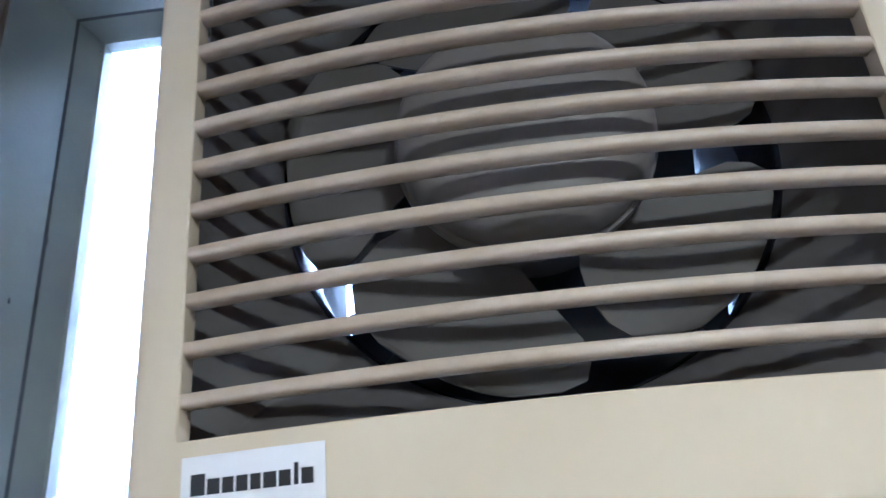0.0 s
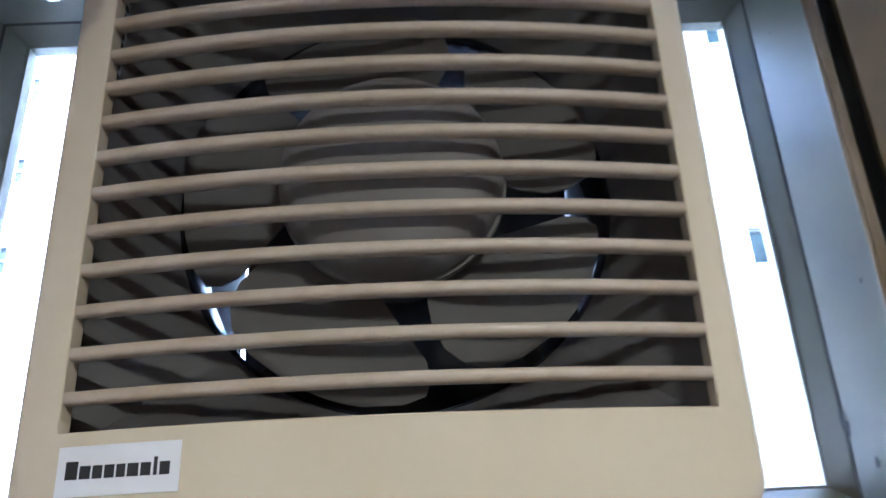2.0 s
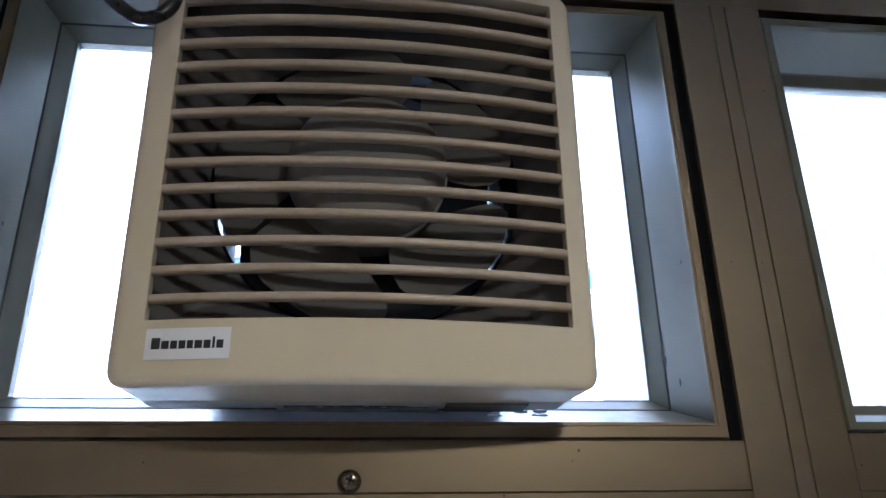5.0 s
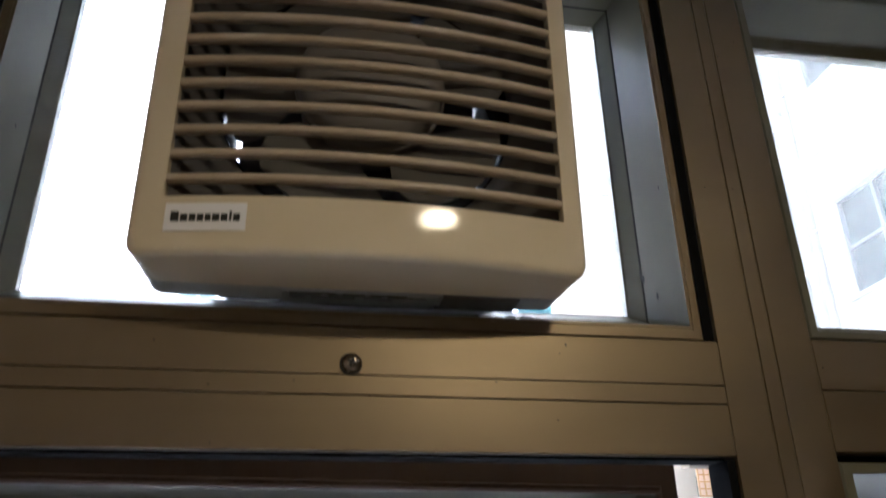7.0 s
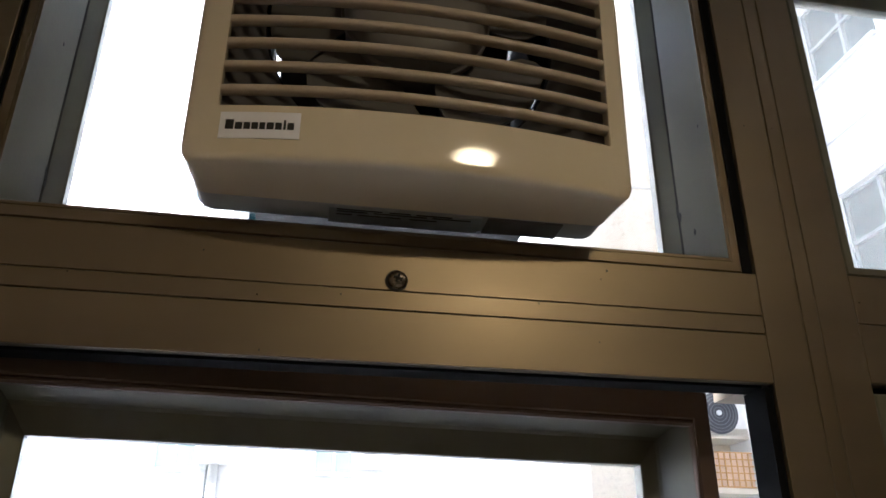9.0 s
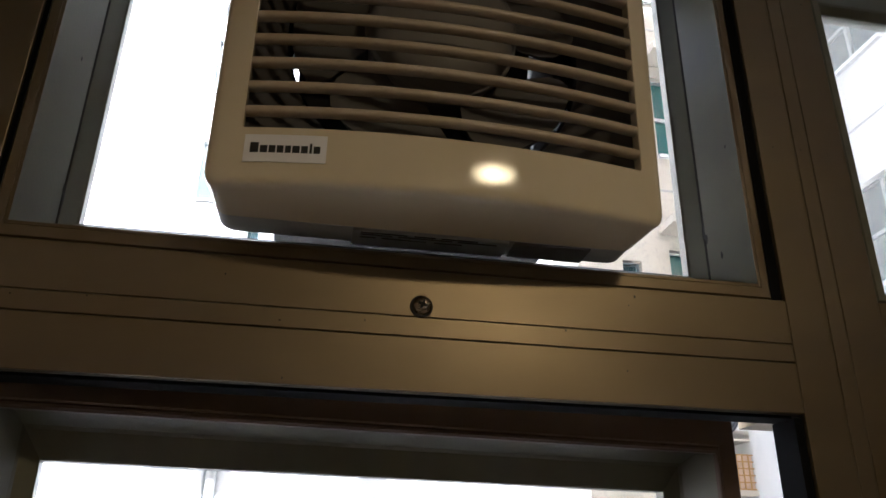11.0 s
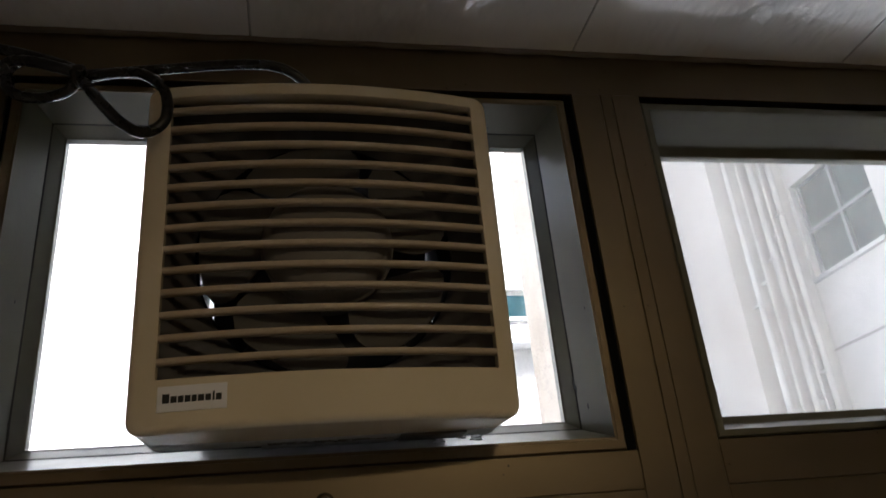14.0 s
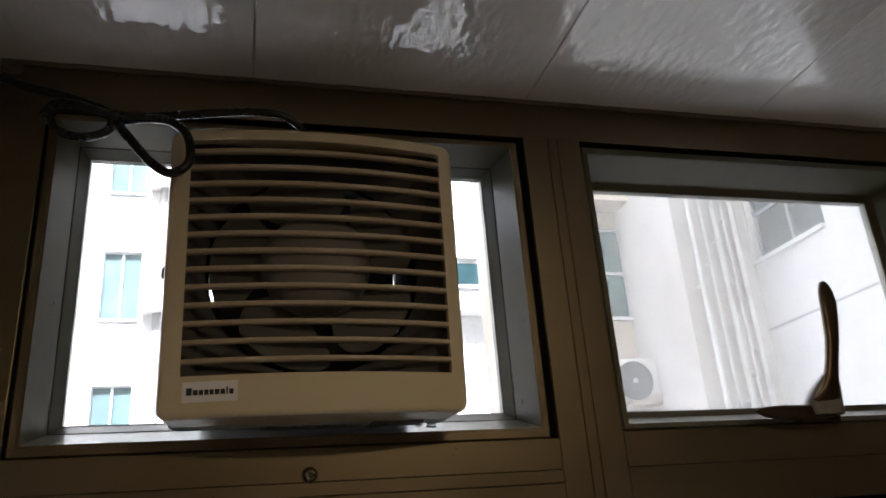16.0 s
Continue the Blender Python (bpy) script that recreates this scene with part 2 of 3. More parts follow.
# ---------------------------------------------------------------- building blocks
def thing(name, at, label, category, group="", kind=""):
    e = new(name)
    e.empty_display_size = 0.05
    e.location = at
    return tagged(e, label, category, group, kind)


def base_of(ob):
    while ob.parent:
        ob = ob.parent
    return Vector(ob.location)


def part(name, bm, mat, parent=None, label="", smooth=False, recalc=True):
    """Links a bmesh, drawn in world places, as one mesh under a thing or a part."""
    if recalc:
        bmesh.ops.recalc_face_normals(bm, faces=bm.faces)
    if parent:
        bmesh.ops.translate(bm, vec=-base_of(parent), verts=bm.verts)
    me = bpy.data.meshes.new(name)
    bm.to_mesh(me)
    bm.free()
    me.materials.append(mat)
    if smooth:
        me.shade_smooth()
        me.set_sharp_from_angle(angle=radians(38))
    ob = new(name, me)
    if parent:
        ob.parent = parent
    if label:
        ob["label"] = label
    return ob


def box(x0, x1, y0, y1, z0, z1, bevel=0.0, bm=None, segments=2):
    own = bmesh.new()
    bmesh.ops.create_cube(own, size=1.0, matrix=Matrix.LocRotScale(((x0 + x1) / 2, (y0 + y1) / 2, (z0 + z1) / 2), None, (x1 - x0, y1 - y0, z1 - z0)))
    if bevel:
        bmesh.ops.bevel(own, geom=own.edges, offset=bevel, segments=segments, profile=0.5, affect='EDGES')
    return merge(bm, own)


def merge(bm, own):
    if bm is None:
        return own
    me = bpy.data.meshes.new("tmp")
    own.to_mesh(me)
    own.free()
    bm.from_mesh(me)
    bpy.data.meshes.remove(me)
    return bm


def rings(loops, caps=True, closed=True, wrap=False):
    """A skin over loops of places, each of the same length."""
    bm = bmesh.new()
    rows = [[bm.verts.new(p) for p in loop] for loop in loops]
    n = len(rows[0])
    pairs = list(zip(rows, rows[1:])) + ([(rows[-1], rows[0])] if wrap else [])
    for a, b in pairs:
        for i in range(n if closed else n - 1):
            j = (i + 1) % n
            bm.faces.new((a[i], a[j], b[j], b[i]))
    if caps and not wrap:
        bm.faces.new(rows[0])
        bm.faces.new(rows[-1])
    return bm


def lathe(profile, centre, axis='y', seg=64, caps=True):
    """Turns (radius, along) round an axis through centre."""
    c = Vector(centre)
    loops = []
    for r, a in profile:
        loop = []
        for i in range(seg):
            u, v = r * math.cos(2 * math.pi * i / seg), r * math.sin(2 * math.pi * i / seg)
            loop.append(c + Vector({'y': (u, a, v), 'z': (u, v, a), 'x': (a, u, v)}[axis]))
        loops.append(loop)
    return rings(loops, caps)


def smooth_path(points, steps=10):
    """Catmull-Rom through the points."""
    p = [Vector(q) for q in points]
    p = [2 * p[0] - p[1]] + p + [2 * p[-1] - p[-2]]
    out = []
    for i in range(1, len(p) - 2):
        for s in range(steps):
            t = s / steps
            out.append(0.5 * (2 * p[i] + (p[i + 1] - p[i - 1]) * t + (2 * p[i - 1] - 5 * p[i] + 4 * p[i + 1] - p[i + 2]) * t * t
                              + (3 * p[i] - p[i - 1] - 3 * p[i + 1] + p[i + 2]) * t ** 3))
    return out + [p[-2]]


def tube(points, radius, seg=12, flat=1.0):
    loops = []
    side = Vector((0.1, 1, 0.2))
    for i, p in enumerate(points):
        d = (points[min(i + 1, len(points) - 1)] - points[max(i - 1, 0)]).normalized()
        side = (side - d * side.dot(d)).normalized()
        up = d.cross(side)
        loops.append([p + radius * (math.cos(a) * side + flat * math.sin(a) * up) for a in (2 * math.pi * k / seg for k in range(seg))])
    return rings(loops)


def sash_side(rect, profile, side, scale):
    """One mitred member of a rectangular sash. rect: x0, x1, z0, z1; profile: (inset, y); scale: insets' factor at left, right, bottom, top."""
    x0, x1, z0, z1 = rect
    l, r, b, t = scale
    ends = {"bottom": (("l", "b"), ("r", "b")), "right": (("r", "b"), ("r", "t")), "top": (("r", "t"), ("l", "t")), "left": (("l", "t"), ("l", "b"))}[side]

    def corner(c, inset, y):
        x = x0 + inset * l if c[0] == "l" else x1 - inset * r
        z = z0 + inset * b if c[1] == "b" else z1 - inset * t
        return Vector((x, y, z))
    return rings([[corner(c, i, y) for i, y in profile] for c in ends])


FLANGE = [(0, 0.060), (0, 0.003), (0.0015, 0.0015), (0.0078, 0.0015), (0.0080, 0.0021), (0.0084, 0.0021), (0.0086, 0.0015), (0.0104, 0.0015), (0.0106, 0.0017), (0.0106, 0.060)]
BODY = [(0.0107, 0.070), (0.0107, 0.0021), (0.0112, 0.0040), (0.0245, 0.044), (0.0258, 0.046), (0.0330, 0.0590), (0.0345, 0.0605), (0.0345, 0.070)]
PLAIN_SASH = [(0, 0.064), (0, 0.003), (0.0015, 0.0015), (0.0080, 0.0015), (0.0086, 0.0025), (0.0095, 0.0045), (0.0235, 0.048), (0.0250, 0.0495), (0.0335, 0.052), (0.0345, 0.053), (0.0345, 0.064)]
WIDE_FLANGE = [(0, 0.012), (0, 0.006), (0.0015, 0.004), (0.0150, 0.004), (0.0156, 0.0048), (0.0162, 0.004), (0.0170, 0.004), (0.0178, 0.006), (0.0178, 0.012)]
WIDE_BODY = [(0.0179, 0.064), (0.0179, 0.0095), (0.0260, 0.044), (0.0275, 0.047), (0.0385, 0.052), (0.0395, 0.053), (0.0395, 0.064)]


def sash_window(name, at, label, rect, profile, scale, pane_mat, hole=None, flange=None, flange_mat=None, flange_scale=None):
    w = thing(name, at, label, "window", kind="structure")
    for side in ("bottom", "right", "top", "left"):
        part("sash_" + side, sash_side(rect, profile, side, scale), ALU_SASH, w)
        if flange:
            part("flange_" + side, sash_side(rect, flange, side, flange_scale or scale), flange_mat, w, "anodised flange")
    inset, yp = profile[-1][0] - 0.004, profile[-2][1] + 0.0025
    x0, x1, z0, z1 = rect[0] + inset * scale[0], rect[1] - inset * scale[1], rect[2] + inset * scale[2], rect[3] - inset * scale[3]
    if hole:
        outer, inner = [(x0, z0), (x1, z0), (x1, z1), (x0, z1)], [(hole[0], hole[2]), (hole[1], hole[2]), (hole[1], hole[3]), (hole[0], hole[3])]
        bm = rings([[Vector((x, y, z)) for x, z in loop] for loop, y in ((outer, yp), (outer, yp + 0.004), (inner, yp + 0.004), (inner, yp))], wrap=True)
    else:
        bm = box(x0, x1, yp, yp + 0.004, z0, z1)
    pane = part("pane", bm, pane_mat, w, "dusty clear glass")
    pane.visible_shadow = False
    return w


# ---------------------------------------------------------------- room shell
CEIL_Z = 2.474
XL, XR, YB = -0.345, 2.6, -3.2
def structure(name, bm, mat, label):
    return tagged(part(name, bm, mat), label, name.split("_")[0], kind="structure")

structure("floor", box(XL - 0.15, XR + 0.15, YB - 0.15, 0.1, -0.12, 0.0), FLOOR, "pale tiled floor of a small room")
structure("wall_west", box(XL - 0.15, XL, YB, 0.1, 0.0, 2.62), WALL, "plain beige wall beside the window")
structure("wall_east", box(XR, XR + 0.15, YB, 0.1, 0.0, 2.62), WALL, "plain beige wall closing the room")
structure("wall_south", box(XL - 0.15, XR + 0.15, YB - 0.15, YB, 0.0, 2.62), WALL, "plain beige wall at the back of the room")
structure("wall_north", box(XL - 0.15, XR + 0.15, 0.0, 0.14, 0.0, 1.10), WALL, "beige wall under the window band")
structure("wall_north_pier", box(0.935, XR + 0.15, 0.0, 0.14, 1.10, 2.62), WALL, "beige wall beside the window band")

# ceiling: glossy boards with narrow joints that run away from the window
bm = box(XL, XR, YB, 0.10, CEIL_Z + 0.012, CEIL_Z + 0.03)
ceiling_cuts = [XL, -0.0725, 0.277, 0.617, 0.957, 1.297, XR]
for a, b in zip(ceiling_cuts, ceiling_cuts[1:]):
    box(a + 0.0007, b - 0.0007, YB, 0.10, CEIL_Z, CEIL_Z + 0.011, 0.0012, bm)
ceiling = structure("ceiling", bm, CEIL, "glossy white ceiling boards with narrow dark joints")
structure("roof_slab", box(XL - 0.3, XR + 0.3, YB - 0.3, 0.14, 2.62, 2.80), CONCRETE, "concrete slab over the ceiling")

# ---------------------------------------------------------------- window band
frame_ob = thing("window_frame", (0.3, 0.04, 1.10), "champagne anodised aluminium window frame with grooved rails", "window frame", kind="structure")
FX0, FX1 = -0.343, 0.93
M0, M1 = 0.267, 0.346                          # mullion
Z_TOP0, Z_MID0, Z_MID1 = 2.419, 1.953, 2.038   # rails
def rail(x0, x1, z0, z1, cuts):
    """A hollow-looking rail with shallow grooves across its face; cuts are heights."""
    edges = [z0] + sorted(cuts) + [z1]
    bm = box(x0, x1, 0.0012, 0.085, z1 - 0.025, z1)
    box(x0, x1, 0.0012, 0.028, z0, z1 - 0.025, 0, bm)
    for a, b in zip(edges, edges[1:]):
        lo, hi = (0.00015 if v == max(cuts) else 0.0003 for v in (a, b))
        box(x0, x1, -0.0012, 0.004, a + lo, b - hi, 0.0005, bm, 1)
    return bm
part("top_rail", box(FX0, FX1, 0.0, 0.085, Z_TOP0, CEIL_Z - 0.001, 0.0008), ALU, frame_ob)
part("jamb", box(FX0, -0.292, 0.0, 0.085, 1.10, Z_TOP0, 0.0008), ALU, frame_ob)
part("jamb", box(0.885, FX1, 0.0, 0.085, 1.10, Z_TOP0, 0.0008), ALU, frame_ob)
part("middle_rail", rail(-0.292, M0, Z_MID0, Z_MID1, (1.990, 2.004)), ALU, frame_ob)
part("middle_rail", rail(M1, 0.885, 1.957, 2.043, (2.003,)), ALU, frame_ob)
part("bottom_rail", box(-0.292, 0.885, 0.0, 0.085, 1.10, 1.16, 0.0008), ALU, frame_ob)
bm = box(M0, M1, 0.0012, 0.085, 1.9575, Z_TOP0)
box(M0, M1, 0.0012, 0.030, 1.16, 1.9575, 0, bm)
for a, b in ((M0, 0.3000), (0.3000, 0.3135), (0.3135, M1)):
    box(a + 0.00022, b - 0.00022, -0.0012, 0.004, 1.16, Z_TOP0, 0.0005, bm, 1)
part("mullion", bm, ALU, frame_ob)
# dark gaskets in the gaps round the sashes
def gasket(x0, x1, z0, z1, y0=0.003):
    part("gasket", box(x0, x1, y0, 0.07, z0, z1), RUBBER, frame_ob, "black rubber gasket")
gasket(0.2586, M0, Z_MID1, Z_TOP0, 0.0025)
gasket(-0.292, -0.2887, Z_MID1, Z_TOP0)
gasket(-0.292, M0, 2.412, Z_TOP0, 0.012)
gasket(M1, 0.885, 2.4125, Z_TOP0, 0.012)
gasket(M1, 0.885, 1.951, 1.957, 0.012)
part("gasket", box(M0 - 0.0060, M0, 0.003, 0.0305, 1.16, Z_MID0 - 0.002), RUBBER, frame_ob, "black rubber gasket")
part("gasket", box(-0.292, M0 - 0.0060, 0.006, 0.027, Z_MID0 - 0.002, Z_MID0), RUBBER, frame_ob, "black rubber gasket")
# crooked line of old sealant along the ceiling
path = [Vector((x, -0.002 + 0.0012 * noise.noise((x * 30, 0, 0)), CEIL_Z - 0.001 + 0.0018 * noise.noise((x * 22, 3, 1)))) for x in np.linspace(FX0, 0.95, 120)]
tagged(part("sealant", tube(path, 0.0035, 8), CAULK, None, smooth=True), "uneven old sealant between frame and ceiling", "sealant", kind="structure")

bm = bmesh.new()
bmesh.ops.create_icosphere(bm, subdivisions=4, radius=1.0)
for v in bm.verts:
    d = 1 + 0.45 * noise.noise(v.co * 1.7)
    v.co = Vector((-0.331 + v.co.x * 0.014 * d, 0.001 + v.co.y * 0.006 * d, 2.4665 + v.co.z * 0.0085 * d))
tagged(part("sealant", bm, CAULK, None, smooth=True), "lump of old brown sealant in the corner", "sealant", kind="structure")

# small dark marks on the rail
for x, z, r in ((0.147, 2.031, 0.00118), (0.142, 2.024, 0.00063), (-0.045, 1.999, 0.00084), (-0.138, 2.024, 0.00075), (0.137, 1.976, 0.00075), (0.006, 1.99, 0.00082), (-0.095, 1.957, 0.00075), (0.094, 2.002, 0.0009)):
    bm = bmesh.new()
    bmesh.ops.create_icosphere(bm, subdivisions=2, radius=1.0)
    for v in bm.verts:
        d = r * (1 + 0.6 * noise.noise(v.co * 1.9 + Vector((x * 300, 0, z * 200))))
        v.co = Vector((x + v.co.x * d * 0.7, -0.0013 + v.co.y * 0.0003, z + v.co.z * d))
    part("mark", bm, STAIN, frame_ob, "small dark mark")

HOLE = (-0.128, 0.126, 2.100, 2.354)
sash_window("window_1", (-0.015, 0.03, 2.04), "closed upper window whose glass holds the exhaust fan", (-0.2885, 0.2585, 2.0386, 2.4120), BODY, (1.01, 0.956, 1.127, 0.725), PANE, HOLE, FLANGE, ALU)
sash_window("window_2", (0.62, 0.03, 2.045), "closed upper window with dusty glass and a handle", (0.3485, 0.8825, 2.0445, 2.4120), PLAIN_SASH, (0.92, 1.45, 0.82, 1.08), PANE_DUSTY)
low = sash_window("window_3", (-0.2885, 0.03, 1.17), "lower window pushed a little open outwards", (-0.2885, 0.2590, 1.166, 1.9760), WIDE_BODY, (1, 1, 1, 1.63), PANE, None, WIDE_FLANGE, BROWN_ALU, (1, 1, 1, 2.2))
low.rotation_euler = (0, 0, radians(5.2))
low.location.y += 0.026
sash_window("window_4", (0.62, 0.03, 1.17), "closed lower window", (0.3485, 0.8825, 1.166, 1.9505), PLAIN_SASH, (1.09, 1.0, 1.0, 0.97), PANE_DUSTY)

# grimy seal and stains round the fan's glass
owner = bpy.data.objects["window_1"]
SEAL = [(0.0238, 0.0428), (0.0247, 0.0437), (0.0254, 0.0446), (0.0251, 0.0460), (0.0240, 0.0450)]
for side_name in ("bottom", "right", "top", "left"):
    part("glazing_seal", sash_side((-0.2885, 0.2585, 2.0386, 2.4120), SEAL, side_name, (1.01, 0.956, 1.127, 0.725)), STAIN, owner, "grimy thin glazing seal")
for sx, y, z, size in ((1, 0.046, 2.110, 0.0065), (1, 0.043, 2.104, 0.004), (1, 0.030, 2.085, 0.003), (1, 0.012, 2.176, 0.0014), (-1, 0.046, 2.088, 0.007), (-1, 0.044, 2.096, 0.004), (-1, 0.030, 2.20, 0.0016), (-1, 0.046, 2.24, 0.004)):
    inset = (0.0112 + (y - 0.004) * 0.3325) * (0.956 if sx > 0 else 1.01)
    x = 0.2585 - inset if sx > 0 else -0.2885 + inset
    bm = bmesh.new()
    bmesh.ops.create_icosphere(bm, subdivisions=3, radius=1.0)
    for v in bm.verts:
        d = 1 + 0.75 * noise.noise(v.co * 2.2 + Vector((z * 90, y * 200, 0)))
        v.co = Vector((x + v.co.x * 0.0004, y + v.co.y * size * 0.55 * d, z + v.co.z * size * d))
    part("stain", bm, STAIN, owner, "dark grime stain")

# ---------------------------------------------------------------- exhaust fan
FX, FZ0, FZ1, FHW = -0.0022, 2.0605, 2.362, 0.1508     # middle, foot, top, half width of the cover
OX, OZ0, OZ1 = 0.1325, 2.100, 2.3485                # half width and heights of the grille's opening
def front(x, z=2.10):
    """Depth of the bowed cover, which leans into the room towards its top."""
    return -0.0745 + 0.0165 * ((x - FX) / 0.149) ** 2 - 0.030 * (z - 2.10)

fan = thing("exhaust_fan", (FX, 0.0, FZ0), "cream plastic window exhaust fan with a bowed slatted grille", "exhaust fan")

def rounded_rect(hw, z0, z1, r, n=7, along=15):
    """Outline in x and z, with many places along the foot and the top so that it can bow."""
    pts = []
    for cx, cz, a0 in ((hw - r, z0 + r, -90), (hw - r, z1 - r, 0), (-hw + r, z1 - r, 90), (-hw + r, z0 + r, 180)):
        pts += [(cx + r * math.cos(radians(a0 + 90 * k / n)), cz + r * math.sin(radians(a0 + 90 * k / n))) for k in range(n + 1)]
        if a0 == 0:
            pts += [(hw - r - (2 * hw - 2 * r) * k / along, z1) for k in range(1, along)]
        if a0 == 180:
            pts += [(-hw + r + (2 * hw - 2 * r) * k / along, z0) for k in range(1, along)]
    return pts

# cover: bowed front with a rectangular opening, rounded rim, drafted sides
outer = rounded_rect(FHW, FZ0, FZ1, 0.0115)
def shell(inset, depth, follow, rise=None):
    cz = (FZ0 + FZ1) / 2
    hh = (FZ1 - FZ0) / 2
    out = []
    for x, z in outer:
        x, z = x * (1 - inset / FHW), cz + (z - cz) * (1 - (inset if rise is None else rise) / hh)
        out.append(Vector((FX + x, (front(FX + x, z) + depth) if follow else depth, z)))
    return out
def opening(depth, follow, grow=0.0):
    out = []
    for x, z in outer:
        sx, sz = x / FHW, (z - (FZ0 + FZ1) / 2) / ((FZ1 - FZ0) / 2)
        k = max(abs(sx), abs(sz))
        px, pz = sx / k * (OX + grow), (OZ0 + OZ1) / 2 + sz / k * ((OZ1 - OZ0) / 2 + grow)
        out.append(Vector((px, (front(px, pz) + depth) if follow else depth, pz)))
    return out
loops = [shell(0.0050, -0.0125, False, 0.004), shell(0.0022, -0.0125, False, 0.0006), shell(0.0018, -0.026, False, 0.0005), shell(0.0006, 0.016, True, 0.0003), shell(0.0002, 0.009, True), shell(0.0, 0.0052, True), shell(0.0006, 0.0028, True), shell(0.0020, 0.0010, True),
         shell(0.0042, 0.0002, True), shell(0.0065, 0.0, True), opening(0.0, True, 0.0006), opening(0.0006, True), opening(0.010, True), opening(0.0112, True, 0.003)]
# straighten the grille opening's corners
for k in (-4, -3, -2, -1):
    loop = loops[k]
    for cx in (-1, 1):
        for zc, top in ((OZ0, False), (OZ1, True)):
            best = min(range(len(loop)), key=lambda i: abs(loop[i].x - cx * OX) + abs(loop[i].z - zc))
            loop[best].x, loop[best].z = cx * (OX + (0.003 if k == -1 else 0)), zc + (0.003 if k == -1 else 0) * (1 if top else -1)
cover = part("cover", rings(loops, caps=False), CREAM, fan, smooth=True)

# grille slats, thirteen, each bowed with the cover
def slat_mesh():
    sect = [(-0.0001, -0.0014), (0.0006, -0.0023), (0.0020, -0.0029), (0.0072, -0.0025), (0.0082, -0.0015), (0.0082, 0.0015), (0.0072, 0.0022), (0.0020, 0.0025), (0.0006, 0.0021), (-0.0001, 0.0012)]
    bm = rings([[Vector((x, front(x) + 0.0008 + d, h)) for d, h in sect] for x in np.linspace(-OX - 0.0006, OX + 0.0006, 25)])
    bmesh.ops.recalc_face_normals(bm, faces=bm.faces)
    bmesh.ops.translate(bm, vec=(-FX, 0, 0), verts=bm.verts)
    me = bpy.data.meshes.new("slat")
    bm.to_mesh(me)
    bm.free()
    me.materials.append(CREAM_SHADED)
    me.shade_smooth()
    me.set_sharp_from_angle(angle=radians(50))
    return me
slat = slat_mesh()
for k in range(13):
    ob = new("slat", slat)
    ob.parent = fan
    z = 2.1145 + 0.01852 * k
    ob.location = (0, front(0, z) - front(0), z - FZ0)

# badge with a short dark mark, drawn as plain bars
def on_front(x0, x1, z0, z1, lift, thick, n=8):
    xs = np.linspace(x0, x1, n)
    return rings([[Vector((x, front(x, z0) - lift, z0)), Vector((x, front(x, z1) - lift, z1)), Vector((x, front(x, z1) - lift + thick, z1)), Vector((x, front(x, z0) - lift + thick, z0))] for x in xs])
badge = part("badge", on_front(-0.1300, -0.0795, 2.0752, 2.0942, 0.0006, 0.0007), BADGE, fan, "white sticker badge")
for k, (u0, u1, tall) in enumerate(((0.0, 0.115, 1.0), (0.135, 0.235, 0.72), (0.255, 0.345, 0.72), (0.365, 0.455, 0.72), (0.475, 0.555, 0.72), (0.575, 0.675, 0.72), (0.695, 0.785, 0.72), (0.81, 0.842, 1.0), (0.865, 0.955, 0.72))):
    a, b = -0.1262 + u0 * 0.0448, -0.1262 + u1 * 0.0448
    part("mark_bar", on_front(a, b, 2.0816, 2.0816 + 0.0068 * tall, 0.0009, 0.0006, 3), INK, badge)

# base frame behind the cover, its rating plate and side catch
FZ_MID = (FZ0 + FZ1) / 2
base_outline = rounded_rect(0.1476, 2.0606, 2.3605, 0.013)
part("base_frame", rings([[Vector((FX + x * s, y, FZ_MID + (z - FZ_MID) * s)) for x, z in base_outline] for y, s in ((-0.030, 0.93), (-0.0140, 0.985), (-0.0122, 0.998), (-0.0060, 1.0), (0.0100, 1.0), (0.0125, 0.994), (0.0130, 0.985), (0.0130, 0.88))], caps=False), GREY, fan, smooth=True)
plate = part("rating_plate", box(-0.0575, 0.052, -0.0118, 0.0128, 2.0588, 2.0612, 0.0005), SILVER, fan, "silver rating plate with small print")
for y, spans in ((-0.0100, ((-0.052, -0.02), (-0.015, 0.0), (0.004, 0.03))), (-0.007, ((-0.052, -0.03), (-0.026, 0.012), (0.016, 0.044))), (-0.0025, ((-0.052, -0.041), (-0.037, -0.006), (0.0, 0.02)))):
    for a, b in spans:
        part("print_bar", box(a, b, y - 0.0008, y + 0.0008, 2.0585, 2.0589), INK, plate)
part("side_lip", box(0.056, 0.112, -0.0118, 0.0120, 2.0592, 2.0612, 0.0005), SHROUD, fan)
part("side_catch", box(FX - FHW - 0.0055, FX - FHW + 0.004, -0.034, -0.024, 2.208, 2.221, 0.003), GREY, fan)

label_ob = part("inner_label", box(-0.1384, -0.1376, -0.0545, -0.0430, 2.284, 2.330), GREY, fan, "small grey label inside the grille")
for k in range(7):
    part("print_bar", box(-0.1378, -0.1373, -0.0530, -0.0445, 2.287 + 0.006 * k, 2.2905 + 0.006 * k), INK, label_ob)

